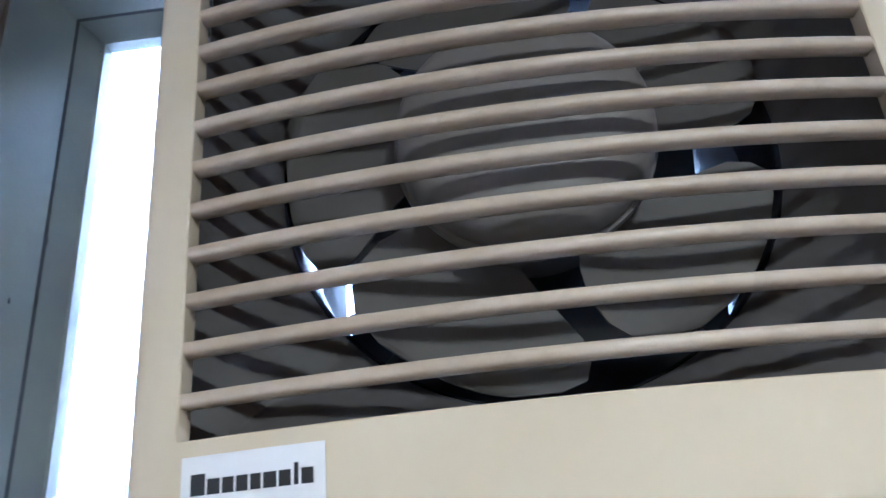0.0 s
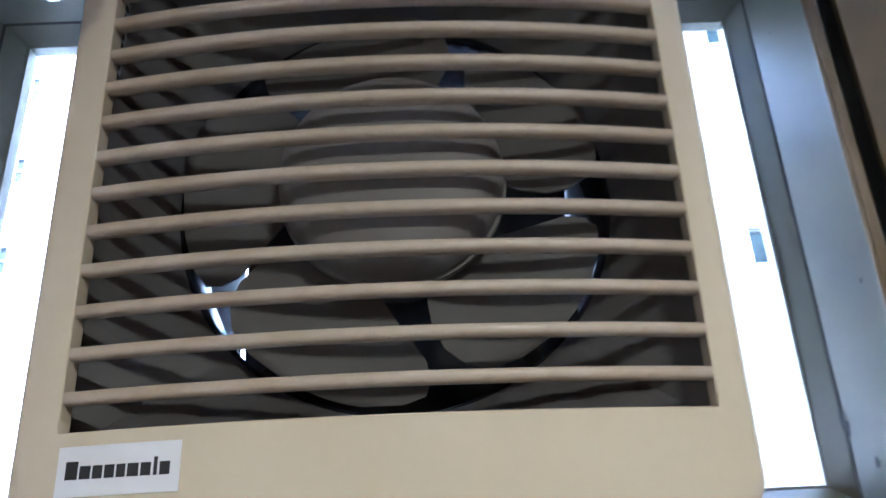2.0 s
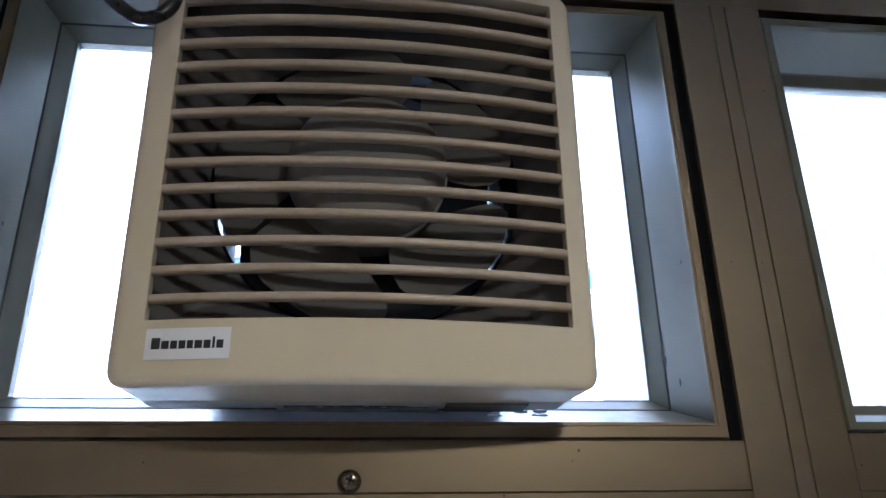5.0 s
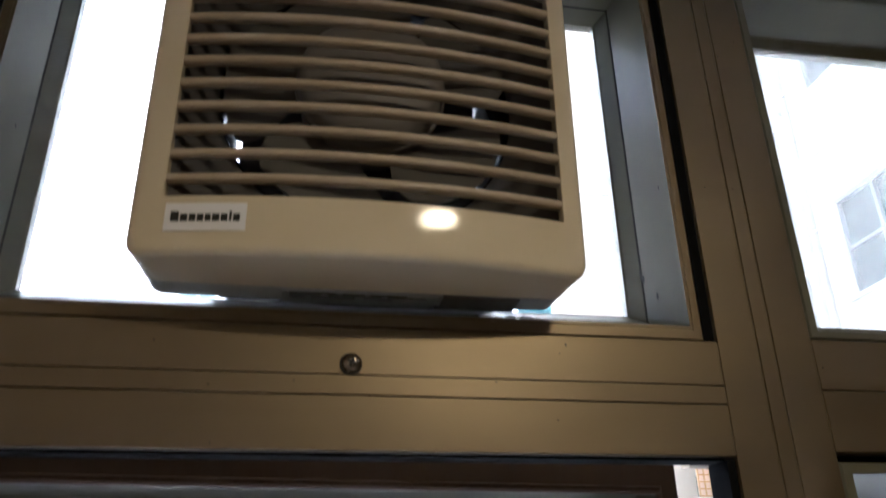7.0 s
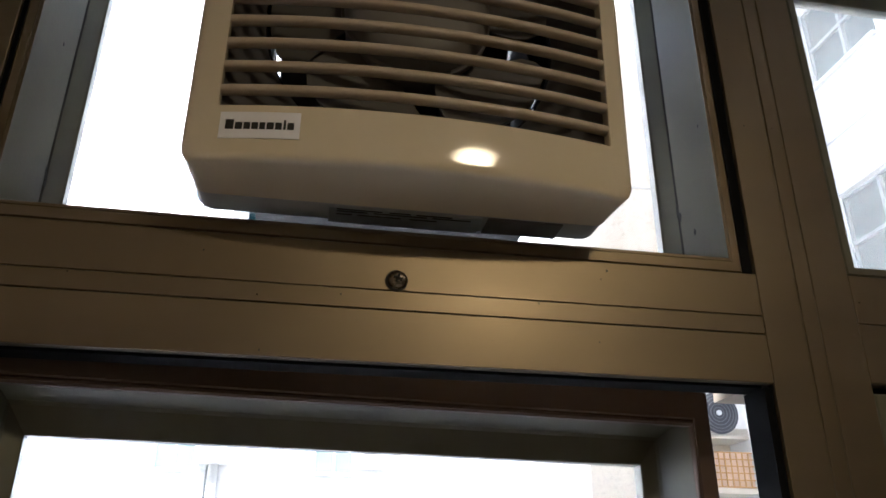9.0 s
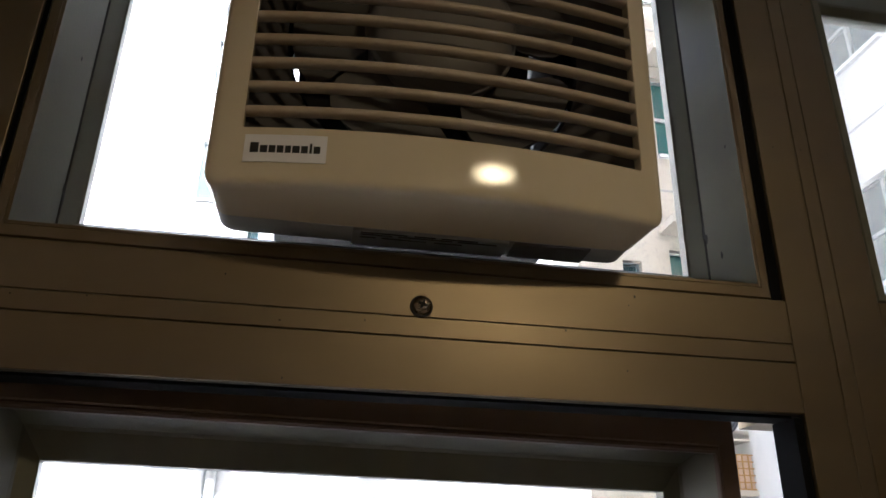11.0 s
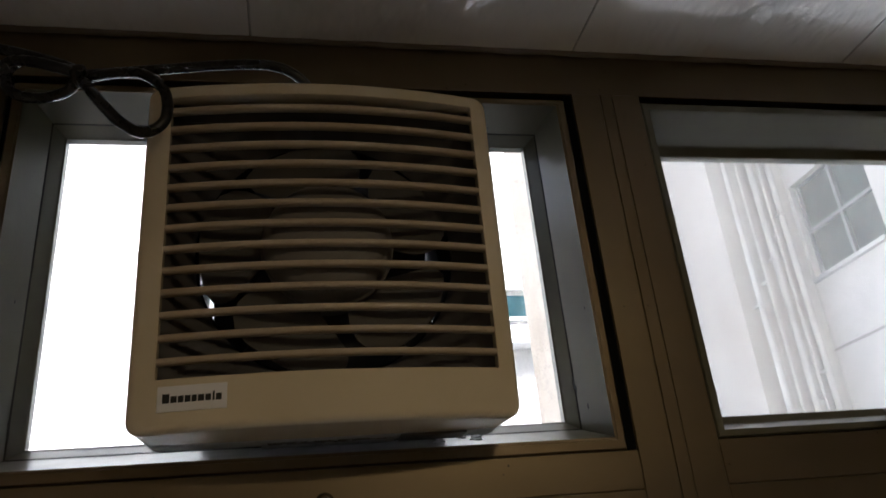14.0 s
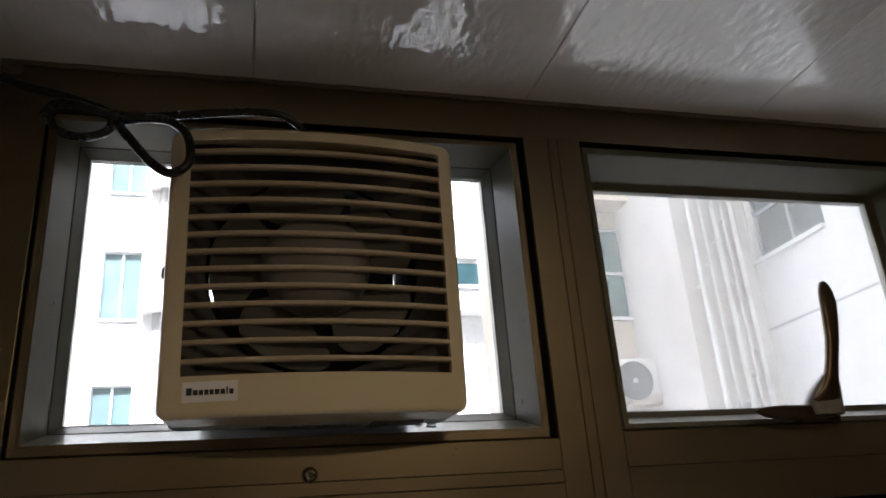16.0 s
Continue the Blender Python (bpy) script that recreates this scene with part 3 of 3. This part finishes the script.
# pleated shroud from the square opening to the round throat
RC, RZ, RR = 0.0, 2.230, 0.1165
def shroud_loop(t, y, seg=288):
    out = []
    for i in range(seg):
        a = 2 * math.pi * i / seg
        c, s = math.cos(a), math.sin(a)
        k = min((OX + 0.006) / max(abs(c), 1e-6), 0.1325 / max(abs(s), 1e-6))
        r = k * (1 - t) + RR * t
        wave = 0.0014 * math.sin(math.pi * t) * math.cos(40 * a)
        out.append(Vector((RC + c * r, y + wave, RZ + s * r)))
    return out
part("shroud", rings([shroud_loop(t, y) for t, y in ((0.0, -0.056), (0.0, -0.040), (0.15, -0.033), (0.32, -0.025), (0.5, -0.017), (0.68, -0.009), (0.85, -0.002), (0.97, 0.004), (1.0, 0.008))], caps=False), SHROUD, fan, "dusty grey pleated shroud", smooth=True)
part("throat_ring", lathe([(0.1172, 0.006), (0.1166, 0.004), (0.1155, 0.006), (0.1147, 0.012), (0.1147, 0.034), (0.1155, 0.052), (0.1175, 0.052), (0.1185, 0.02)], (RC, 0, RZ), seg=96, caps=False), GLOSS_BLACK, fan, "glossy black throat ring", smooth=True)
duct = rings([[Vector((RC + sx * 0.1185, y, RZ + sz * 0.1185)) for sx, sz in ((-1, -1), (1, -1), (1, 1), (-1, 1))] for y in (0.050, 0.150)], caps=False)
part("duct", duct, MATT_BLACK, fan)
# back shutter flaps, half open, and the motor with its bracket
for k in range(5):
    z = RZ - 0.1175 + 0.047 * k
    bm = rings([[Vector((x, 0.128, z + 0.049)), Vector((x, 0.1295, z + 0.049)), Vector((x, 0.150 + 0.0015, z - 0.006)), Vector((x, 0.150, z - 0.006))] for x in (RC - 0.1125, RC + 0.1165)])
    part("shutter_flap", bm, MATT_BLACK, fan)
part("motor", lathe([(0.0, 0.030), (0.040, 0.030), (0.046, 0.036), (0.046, 0.085), (0.040, 0.095), (0.0, 0.095)], (RC, 0, RZ), seg=48, caps=False), MATT_BLACK, fan, smooth=True)
for a in (45, 135, 225, 315):
    c, s = math.cos(radians(a)), math.sin(radians(a))
    part("motor_arm", tube([Vector((RC + c * 0.040, 0.062, RZ + s * 0.040)), Vector((RC + c * 0.15, 0.066, RZ + s * 0.15))], 0.005, 8), MATT_BLACK, fan)
# rotor: domed hub and five broad blades
part("hub", lathe([(0.0, -0.0425), (0.018, -0.0422), (0.032, -0.0412), (0.042, -0.0396), (0.0490, -0.0372), (0.0535, -0.0340), (0.0560, -0.0300), (0.0572, -0.0255), (0.0575, -0.0215), (0.0560, -0.0195), (0.0590, -0.0180), (0.0592, -0.0140), (0.0560, -0.010), (0.0540, 0.018), (0.0, 0.018)], (RC, 0, RZ), seg=72, caps=False), HUB, fan, "domed grey hub", smooth=True)
def blade(turn):
    loops = []
    for r, half, lead in ((0.0535, 21, 0), (0.066, 28, 2), (0.080, 32, 5), (0.092, 33, 8), (0.102, 31, 10), (0.109, 27, 12), (0.1120, 20, 13), (0.1132, 10, 13)):
        front_row, back_row = [], []
        for k in range(11):
            f = -1 + 2 * k / 10
            a = radians(turn + lead + half * f)
            y = -0.006 + 0.007 * f + 0.004 * (1 - f * f)
            p = Vector((RC + r * math.cos(a), y, RZ + r * math.sin(a)))
            front_row.append(p)
            back_row.append(p + Vector((0, 0.0018, 0)))
        loops.append(front_row + back_row[::-1])
    return rings(loops)
for k in range(5):
    part("blade", blade(94 + 72 * k), BLADE, fan, "smoky grey plastic blade", smooth=True)

# crumbs of old sealant on the sill below the fan
sill_owner = bpy.data.objects["window_1"]
rnd = random.Random(4)
for k in range(9):
    x, y = 0.085 + 0.05 * rnd.random(), 0.022 + 0.020 * rnd.random()
    z = 2.0512 + (y - 0.004) * 0.375
    r = 0.0014 + 0.0022 * rnd.random()
    bm = bmesh.new()
    bmesh.ops.create_icosphere(bm, subdivisions=2, radius=r, matrix=Matrix.LocRotScale((x, y, z), None, (1.8, 1.0, 0.5)))
    for v in bm.verts:
        v.co += 0.3 * r * Vector(noise.noise_vector(v.co * 600))
    part("sealant_crumb", bm, BADGE, sill_owner, "white crumb of sealant")

# ---------------------------------------------------------------- cord, screw, handle, lamp
cord = thing("power_cord", (-0.19, -0.07, 2.30), "black power cord tied in a bow above the fan", "cord")
TIE = (-0.208, -0.078, 2.362)
lead = smooth_path([(-0.012, -0.050, 2.3655), (-0.020, -0.060, 2.377), (-0.042, -0.066, 2.388), (-0.078, -0.068, 2.388), (-0.145, -0.072, 2.376), TIE])
right = smooth_path([TIE, (-0.188, -0.088, 2.332), (-0.168, -0.093, 2.307), (-0.149, -0.094, 2.296), (-0.133, -0.093, 2.310), (-0.136, -0.090, 2.341), (-0.156, -0.086, 2.360), (-0.186, -0.080, 2.363), (-0.210, -0.073, 2.360)])
left = smooth_path([TIE, (-0.217, -0.072, 2.350), (-0.242, -0.065, 2.347), (-0.266, -0.060, 2.357), (-0.272, -0.058, 2.378), (-0.258, -0.060, 2.391), (-0.232, -0.068, 2.378), (-0.206, -0.082, 2.364)])
tail = smooth_path([(-0.200, -0.072, 2.366), (-0.226, -0.066, 2.382), (-0.262, -0.060, 2.397), (-0.300, -0.056, 2.408), (-0.3455, -0.052, 2.424)])
strand = smooth_path([(-0.203, -0.083, 2.358), (-0.222, -0.078, 2.369), (-0.246, -0.071, 2.380), (-0.268, -0.064, 2.385), (-0.281, -0.058, 2.374)])
for name, p in (("strand", strand), ("lead", lead), ("loop", right), ("loop", left), ("tail", tail)):
    part(name, tube(p, 0.0047, 12), CORD, cord, smooth=True)
part("twist_tie", lathe([(0.0095, -0.004), (0.0105, -0.002), (0.0105, 0.002), (0.0095, 0.004)], (-0.2075, -0.076, 2.3625), 'x', 20), MATT_BLACK, cord, smooth=True)

screw = thing("screw", (-0.007, -0.003, 2.012), "worn pan-head cross screw in the rail", "screw")
part("head", lathe([(0.0068, -0.0012), (0.0068, -0.0022), (0.0062, -0.0038), (0.0048, -0.0052), (0.0030, -0.0058), (0.0, -0.0059)], (-0.007, 0, 2.012), seg=32), STEEL, screw, smooth=True)
for a in (20, 110):
    bm = box(-0.0032, 0.0032, -0.0066, -0.0050, -0.00085, 0.00085)
    bmesh.ops.transform(bm, matrix=pose(-0.007, 0, 2.012, 0, a, 0), verts=bm.verts)
    part("cross_recess", bm, MATT_BLACK, screw)
part("washer", lathe([(0.0078, -0.0010), (0.0078, -0.0020), (0.0070, -0.0022)], (-0.0075, 0, 2.0114), seg=32), MATT_BLACK, screw)

def loft(sections, n=16):
    """Rounded sections: middle, half width in x, half depth in y, along z."""
    return rings([[Vector((cx + hx * math.copysign(abs(math.cos(a)) ** 0.7, math.cos(a)), cy + hy * math.copysign(abs(math.sin(a)) ** 0.7, math.sin(a)), z)) for a in (2 * math.pi * k / n for k in range(n))] for cx, cy, hx, hy, z in sections])
handle = thing("window_handle", (0.62, -0.012, 2.045), "dark bronze lever handle on the closed window", "handle")
part("base_plate", box(0.580, 0.636, -0.012, 0.002, 2.044, 2.062, 0.002), BRONZE, handle)
part("pivot", lathe([(0.013, -0.030), (0.014, -0.027), (0.014, -0.012), (0.015, -0.008)], (0.608, 0, 2.060), seg=24), BRONZE, handle, smooth=True)
part("lever", loft([(0.598, -0.026, 0.011, 0.006, 2.060), (0.604, -0.030, 0.019, 0.008, 2.068), (0.609, -0.033, 0.0135, 0.008, 2.080), (0.614, -0.036, 0.0092, 0.007, 2.095), (0.619, -0.039, 0.0080, 0.006, 2.115), (0.625, -0.041, 0.0088, 0.006, 2.140),
                    (0.629, -0.042, 0.0105, 0.0055, 2.165), (0.632, -0.042, 0.0115, 0.005, 2.185), (0.633, -0.041, 0.0100, 0.0045, 2.200), (0.634, -0.040, 0.0068, 0.004, 2.209), (0.633, -0.040, 0.003, 0.003, 2.2135)]), BRONZE, handle, smooth=True)
nose = loft([(0.0, 0.0, 0.0095, 0.008, 0.0), (0.0, 0.0, 0.0090, 0.008, 0.03), (0.002, 0.0, 0.0085, 0.007, 0.062), (0.004, 0.0, 0.0060, 0.006, 0.085), (0.006, 0.0, 0.0015, 0.003, 0.098)])
bmesh.ops.transform(nose, matrix=Matrix.Translation((0.609, -0.020, 2.055)) @ Euler((0, radians(-92), 0)).to_matrix().to_4x4(), verts=nose.verts)
part("spur", nose, BRONZE, handle, smooth=True)
part("collar", loft([(0.607, -0.020, 0.023, 0.014, 2.050), (0.606, -0.022, 0.024, 0.014, 2.066), (0.608, -0.026, 0.021, 0.012, 2.078), (0.612, -0.030, 0.014, 0.010, 2.090), (0.615, -0.032, 0.010, 0.008, 2.097)]), HANDLE_GREY, handle, "worn pale grey collar", smooth=True)

lamp = thing("ceiling_light", (*LAMP_AT, CEIL_Z - 0.012), "round warm ceiling downlight, switched on", "ceiling light")
part("rim", lathe([(0.080, 0.012), (0.082, 0.006), (0.078, 0.0), (0.066, 0.0), (0.064, 0.004)], (*LAMP_AT, CEIL_Z - 0.012), 'z', 48, caps=False), AC_WHITE, lamp, smooth=True)
part("diffuser", lathe([(0.065, 0.003), (0.045, 0.001), (0.0, 0.0)], (*LAMP_AT, CEIL_Z - 0.012), 'z', 48), glow("warm_diffuser", (1.0, 0.73, 0.36), LAMP_POWER), lamp)

# ---------------------------------------------------------------- outside
GROUND_Z = -6.0
tagged(part("ground", box(-400, 400, 0.2, 800, GROUND_Z - 0.3, GROUND_Z, 0), ASPHALT), "pale paved ground of the back court", "ground", kind="structure")

def facade(name, label, origin, along, width, z0, z1, holes, mat, depth=0.35, top=0.5, storey=0.0, far_side=4.0):
    """A building with a front wall that starts at origin and runs along; holes: (u0, u1, z0, z1, glass material, panes across, panes up)."""
    o, u = Vector(origin), Vector(along).normalized()
    inward = Vector((-u.y, u.x, 0))
    b = thing(name, (*((o + u * width / 2).xy), GROUND_Z), label, "building")
    us = sorted({0.0, width, *[h[0] for h in holes], *[h[1] for h in holes]})
    zs = sorted({z0, z1, *[h[2] for h in holes], *[h[3] for h in holes]})
    bm = bmesh.new()

    def quad(*pts):
        bm.faces.new([bm.verts.new(p) for p in pts])

    def at(uu, zz, d=0.0):
        p = o + u * uu + inward * d
        return (p.x, p.y, zz)
    for ua, ub in zip(us, us[1:]):
        for za, zb in zip(zs, zs[1:]):
            mid = ((ua + ub) / 2, (za + zb) / 2)
            if not any(h[0] < mid[0] < h[1] and h[2] < mid[1] < h[3] for h in holes):
                quad(at(ua, za), at(ub, za), at(ub, zb), at(ua, zb))
    for h in holes:
        a, c, e, f = h[:4]
        quad(at(a, e), at(a, f), at(a, f, depth), at(a, e, depth))
        quad(at(c, e), at(c, f), at(c, f, depth), at(c, e, depth))
        quad(at(a, e), at(c, e), at(c, e, depth), at(a, e, depth))
        quad(at(a, f), at(c, f), at(c, f, depth), at(a, f, depth))
    for p, q in (((0, 0), (0, far_side)), ((width, 0), (width, far_side)), ((0, far_side), (width, far_side))):
        quad(at(p[0], z0, p[1]), at(q[0], z0, q[1]), at(q[0], z1, q[1]), at(p[0], z1, p[1]))
    quad(at(0, z1), at(width, z1), at(width, z1, far_side), at(0, z1, far_side))
    part("wall", bm, mat, b, recalc=True)

    def slab(nm, ua, ub, za, zb, da, db, m, parent):
        loop = [[Vector(at(x, z, d)) for x, z in ((ua, za), (ub, za), (ub, zb), (ua, zb))] for d in (da, db)]
        return part(nm, rings(loop), m, parent)
    for a, c, e, f, gm, nx, nz in holes:
        t = 0.045
        bar_mat = GREY_FRAME if gm is FAR_GLASS_GREY else FAR_FRAME
        w = slab("window", a, c, e - 0.05, e, -0.06, 0.12, FAR_FRAME, b)          # sill carries the rest
        slab("pane", a, c, e, f, 0.14, 0.17, gm, w)
        for k in range(nx + 1):
            x = a + (c - a) * k / nx
            slab("bar", max(a, x - t / 2), min(c, x + t / 2), e, f, 0.09, 0.15, bar_mat, w)
        for k in range(nz + 1):
            z = e + (f - e) * k / nz
            slab("bar", a, c, max(e, z - t / 2), min(f, z + t / 2), 0.092, 0.152, bar_mat, w)
    if storey:
        z = z0 + 1.56
        while z < z1:
            slab("joint_line", 0.0, width, z, z + 0.03, -0.006, 0.004, LINE, b)
            z += storey
    slab("coping", -0.1, width + 0.1, z1, z1 + 0.25, -0.15, 0.3, mat, b)
    return b, at, slab

# own building's outer face, above and beside the room, that keeps the near court in shade
own = thing("own_building", (0.3, 0.1, GROUND_Z), "painted concrete building that holds the room", "building")
part("wall", box(-16, XL - 0.155, 0.10, 0.30, GROUND_Z, 20.0), CONCRETE, own)
part("wall", box(XR + 0.155, 14, 0.10, 0.30, GROUND_Z, 20.0), CONCRETE, own)
part("wall", box(XL - 0.15, XR + 0.15, 0.142, 0.22, 2.625, 20.0), CONCRETE, own)
part("wall", box(XL - 0.15, XR + 0.15, 0.142, 0.30, GROUND_Z, 1.08), CONCRETE, own)
part("roof", box(-16, 14, -9.0, 0.30, 20.0, 20.3), CONCRETE, own)

# far building across the court, straight ahead
holes = []
for s in range(-3, 6):
    z = 7.2 + 3.15 * s
    for x in (-2.8, 0.6):
        holes.append((x + 6 - 0.42, x + 6 + 0.42, z, z + 1.65, FAR_GLASS, 2, 1))
    for x in (-1.75, 1.65) if s != -1 else ():
        holes.append((x + 6 - 0.16, x + 6 + 0.16, z - 1.25, z - 0.05, FAR_GLASS_GREY, 1, 2))
holes.append((3.88, 4.16, 2.4, 4.75, DARK_GLASS, 1, 5))
far, far_at, far_slab = facade("far_building", "sunlit white tower with teal glass windows", (-6, 17, 0), (1, 0, 0), 15, GROUND_Z, 40, holes, RENDER_WHITE)
for s in range(-3, 6):
    z = 7.2 + 3.15 * s
    for x in (-2.8, 0.6):
        far_slab("air_conditioner_ledge", x + 6 + 0.5, x + 6 + 1.15, z + 0.1, z + 0.2, -0.55, 0.0, CONCRETE, far)
        far_slab("air_conditioner_box", x + 6 + 0.55, x + 6 + 1.1, z + 0.2, z + 0.72, -0.5, -0.08, AC_WHITE, far)
bay = far_slab("bay_window", 10.65, 12.0, 7.30, 8.62, -0.60, 0.0, RENDER_WHITE, far)
far_slab("hood", 10.58, 12.07, 8.62, 8.70, -0.72, 0.0, CONCRETE, bay)
far_slab("sill", 10.60, 12.05, 7.84, 7.92, -0.68, 0.0, FAR_FRAME, bay)
far_slab("pane", 10.80, 11.85, 7.96, 8.50, -0.615, -0.59, FAR_GLASS_GREY, bay)
for d in (-0.50, -0.27):
    far_slab("side_pane", 10.635, 10.66, 7.96, 8.50, d, d + 0.16, FAR_GLASS, bay)
pipe_far = thing("drain_pipe", (-1.95, 16.9, GROUND_Z), "grey drain pipe on the sunlit tower", "pipe", "drain pipes")
part("pipe", tube([Vector((-1.95, 16.88, GROUND_Z)), Vector((-1.95, 16.88, 21))], 0.11, 10), LINE, pipe_far, smooth=True)

holes = []
for s in range(-3, 7):
    z = 7.68 + 3.1 * s
    for x in (-16.5, -13.6, -10.7):
        holes.append((x + 24 - 0.5, x + 24 + 0.5, z, z + 0.95, DARK_GLASS, 3, 2))
facade("neighbour_tower", "sunlit pale tower with small windows", (-24, 21, 0), (1, 0, 0), 17, GROUND_Z, 44, holes, RENDER_WHITE)

# near building in the shade: a weathered back wall and a white side wall that comes forward
E0 = 1.95
BX0, BY, SX = 3.30, 8.4, 6.2
holes = []
for s in range(-3, 3):
    z = 4.70 + 2.85 * s
    holes.append((4.62 - BX0, 5.22 - BX0, z, z + 1.36, NEAR_GLASS, 1, 2))
    holes.append((3.93 - BX0, 4.20 - BX0, 5.35 + 3.3 * s, 5.85 + 3.3 * s, FAR_GLASS_GREY, 1, 1))
near, near_at, near_slab = facade("near_building", "shaded weathered beige building with rain pipes", (BX0, BY, 0), (1, 0, 0), SX - BX0, GROUND_Z, 14, holes, RENDER_BEIGE, storey=2.85, far_side=1.0)
for s in range(-3, 4):
    z = 6.28 + 2.85 * s
    near_slab("ledge", 4.5 - BX0, 5.55 - BX0, z, z + 0.12, -0.45, 0.0, RENDER_BEIGE, near)
holes = []
for s in (-3, 0, 1, 2):
    z = 5.00 + 2.85 * s
    holes.append((5.70 - 2.0, 6.95 - 2.0, z, z + 1.26, FAR_GLASS_GREY, 2, 2))
side_holes = [(BY - (u1 + 2.0), BY - (u0 + 2.0), a, b, g, nx, nz) for u0, u1, a, b, g, nx, nz in holes]
facade("side_building", "white rendered side wall with patterned glass windows", (SX, BY, 0), (0, -1, 0), BY - 1.0, GROUND_Z, 13, side_holes, RENDER_WHITE, storey=2.85, far_side=4.0)

PY = 7.00          # front of the white pier in the corner, which carries the pipes
part("pier", box(5.14, SX - 0.004, PY, BY - 0.004, GROUND_Z, 13.6), CONCRETE, near, "stained pale pier")
for k, (x, r) in enumerate(((5.34, 0.034), (5.51, 0.020), (5.69, 0.038), (5.82, 0.020), (5.96, 0.04))):
    p = thing("rain_pipe", (x, PY - 0.09, GROUND_Z), "white painted rain pipe on the pier", "pipe", "rain pipes")
    part("pipe", tube([Vector((x, PY - 0.09, GROUND_Z)), Vector((x, PY - 0.09, 13.5))], r, 10), PIPE, p, smooth=True)
    for s in range(-3, 5):
        z = E0 + 0.7 + 2.0 * s + 0.3 * k
        part("bracket", box(x - r - 0.012, x + r + 0.012, PY - 0.095 - r, PY, z, z + 0.03), PIPE, p)

def condenser(x, y, z):
    """Outdoor unit with a round grille, on a steel bracket; x, y, z: middle of its grille."""
    a = thing("outdoor_unit", (x + 0.1, y + 0.15, z - 0.30), "white outdoor air conditioner unit with a dark round grille", "air conditioner", "air conditioners")
    part("casing", box(x - 0.30, x + 0.50, y, y + 0.30, z - 0.29, z + 0.29, 0.02), AC_WHITE, a)
    grille = part("grille", lathe([(0.25, 0.0), (0.25, -0.012), (0.235, -0.012), (0.235, -0.004), (0.0, -0.004)], (x, y, z), seg=40, caps=False), AC_DARK, a, smooth=True)
    for r in (0.06, 0.10, 0.14, 0.18, 0.215):
        part("ring", lathe([(r, -0.012), (r + 0.008, -0.012), (r + 0.008, -0.02), (r, -0.02), (r, -0.012)], (x, y, z), seg=32, caps=False), GRILLE_WIRE, grille)
    part("boss", lathe([(0.032, -0.005), (0.032, -0.025), (0.0, -0.027)], (x, y, z), seg=20, caps=False), AC_WHITE, grille)
    for dx in (-0.22, 0.42):
        part("bracket", box(x + dx - 0.02, x + dx + 0.02, y - 0.05, BY, z - 0.33, z - 0.29), LINE, a)
    return a
condenser(4.79, BY - 0.45, 3.73)
thin = thing("rain_pipe", (5.64, BY - 0.05, GROUND_Z), "thin white pipe on the weathered wall", "pipe", "rain pipes")
part("pipe", tube([Vector((5.64, BY - 0.05, GROUND_Z)), Vector((5.64, BY - 0.05, 7.2))], 0.028, 8), PIPE, thin, smooth=True)
part("junction_box", box(5.62, 5.80, BY - 0.06, BY + 0.01, E0 + 1.95, E0 + 2.12, 0.01), FAR_GLASS, near)

# wire basket and sill under the outdoor unit
basket = thing("wire_basket", (4.85, BY - 0.25, E0 + 0.85), "rusty yellow wire basket fixed under the outdoor unit", "basket")
for k in range(13):
    part("wire", box(4.40 + 0.075 * k, 4.412 + 0.075 * k, BY - 0.47, BY - 0.458, E0 + 0.92, E0 + 1.32), RUST, basket)
for k in range(6):
    part("wire", box(4.40, 5.312, BY - 0.475, BY - 0.463, E0 + 0.92 + 0.078 * k, E0 + 0.932 + 0.078 * k), RUST, basket)
part("back_panel", box(4.41, 5.30, BY - 0.44, BY - 0.42, E0 + 0.92, E0 + 1.32), PEACH, basket, "faded peach board")
part("shelf", box(4.35, 5.40, BY - 0.50, BY, E0 + 0.85, E0 + 0.91), RENDER_BEIGE, basket)
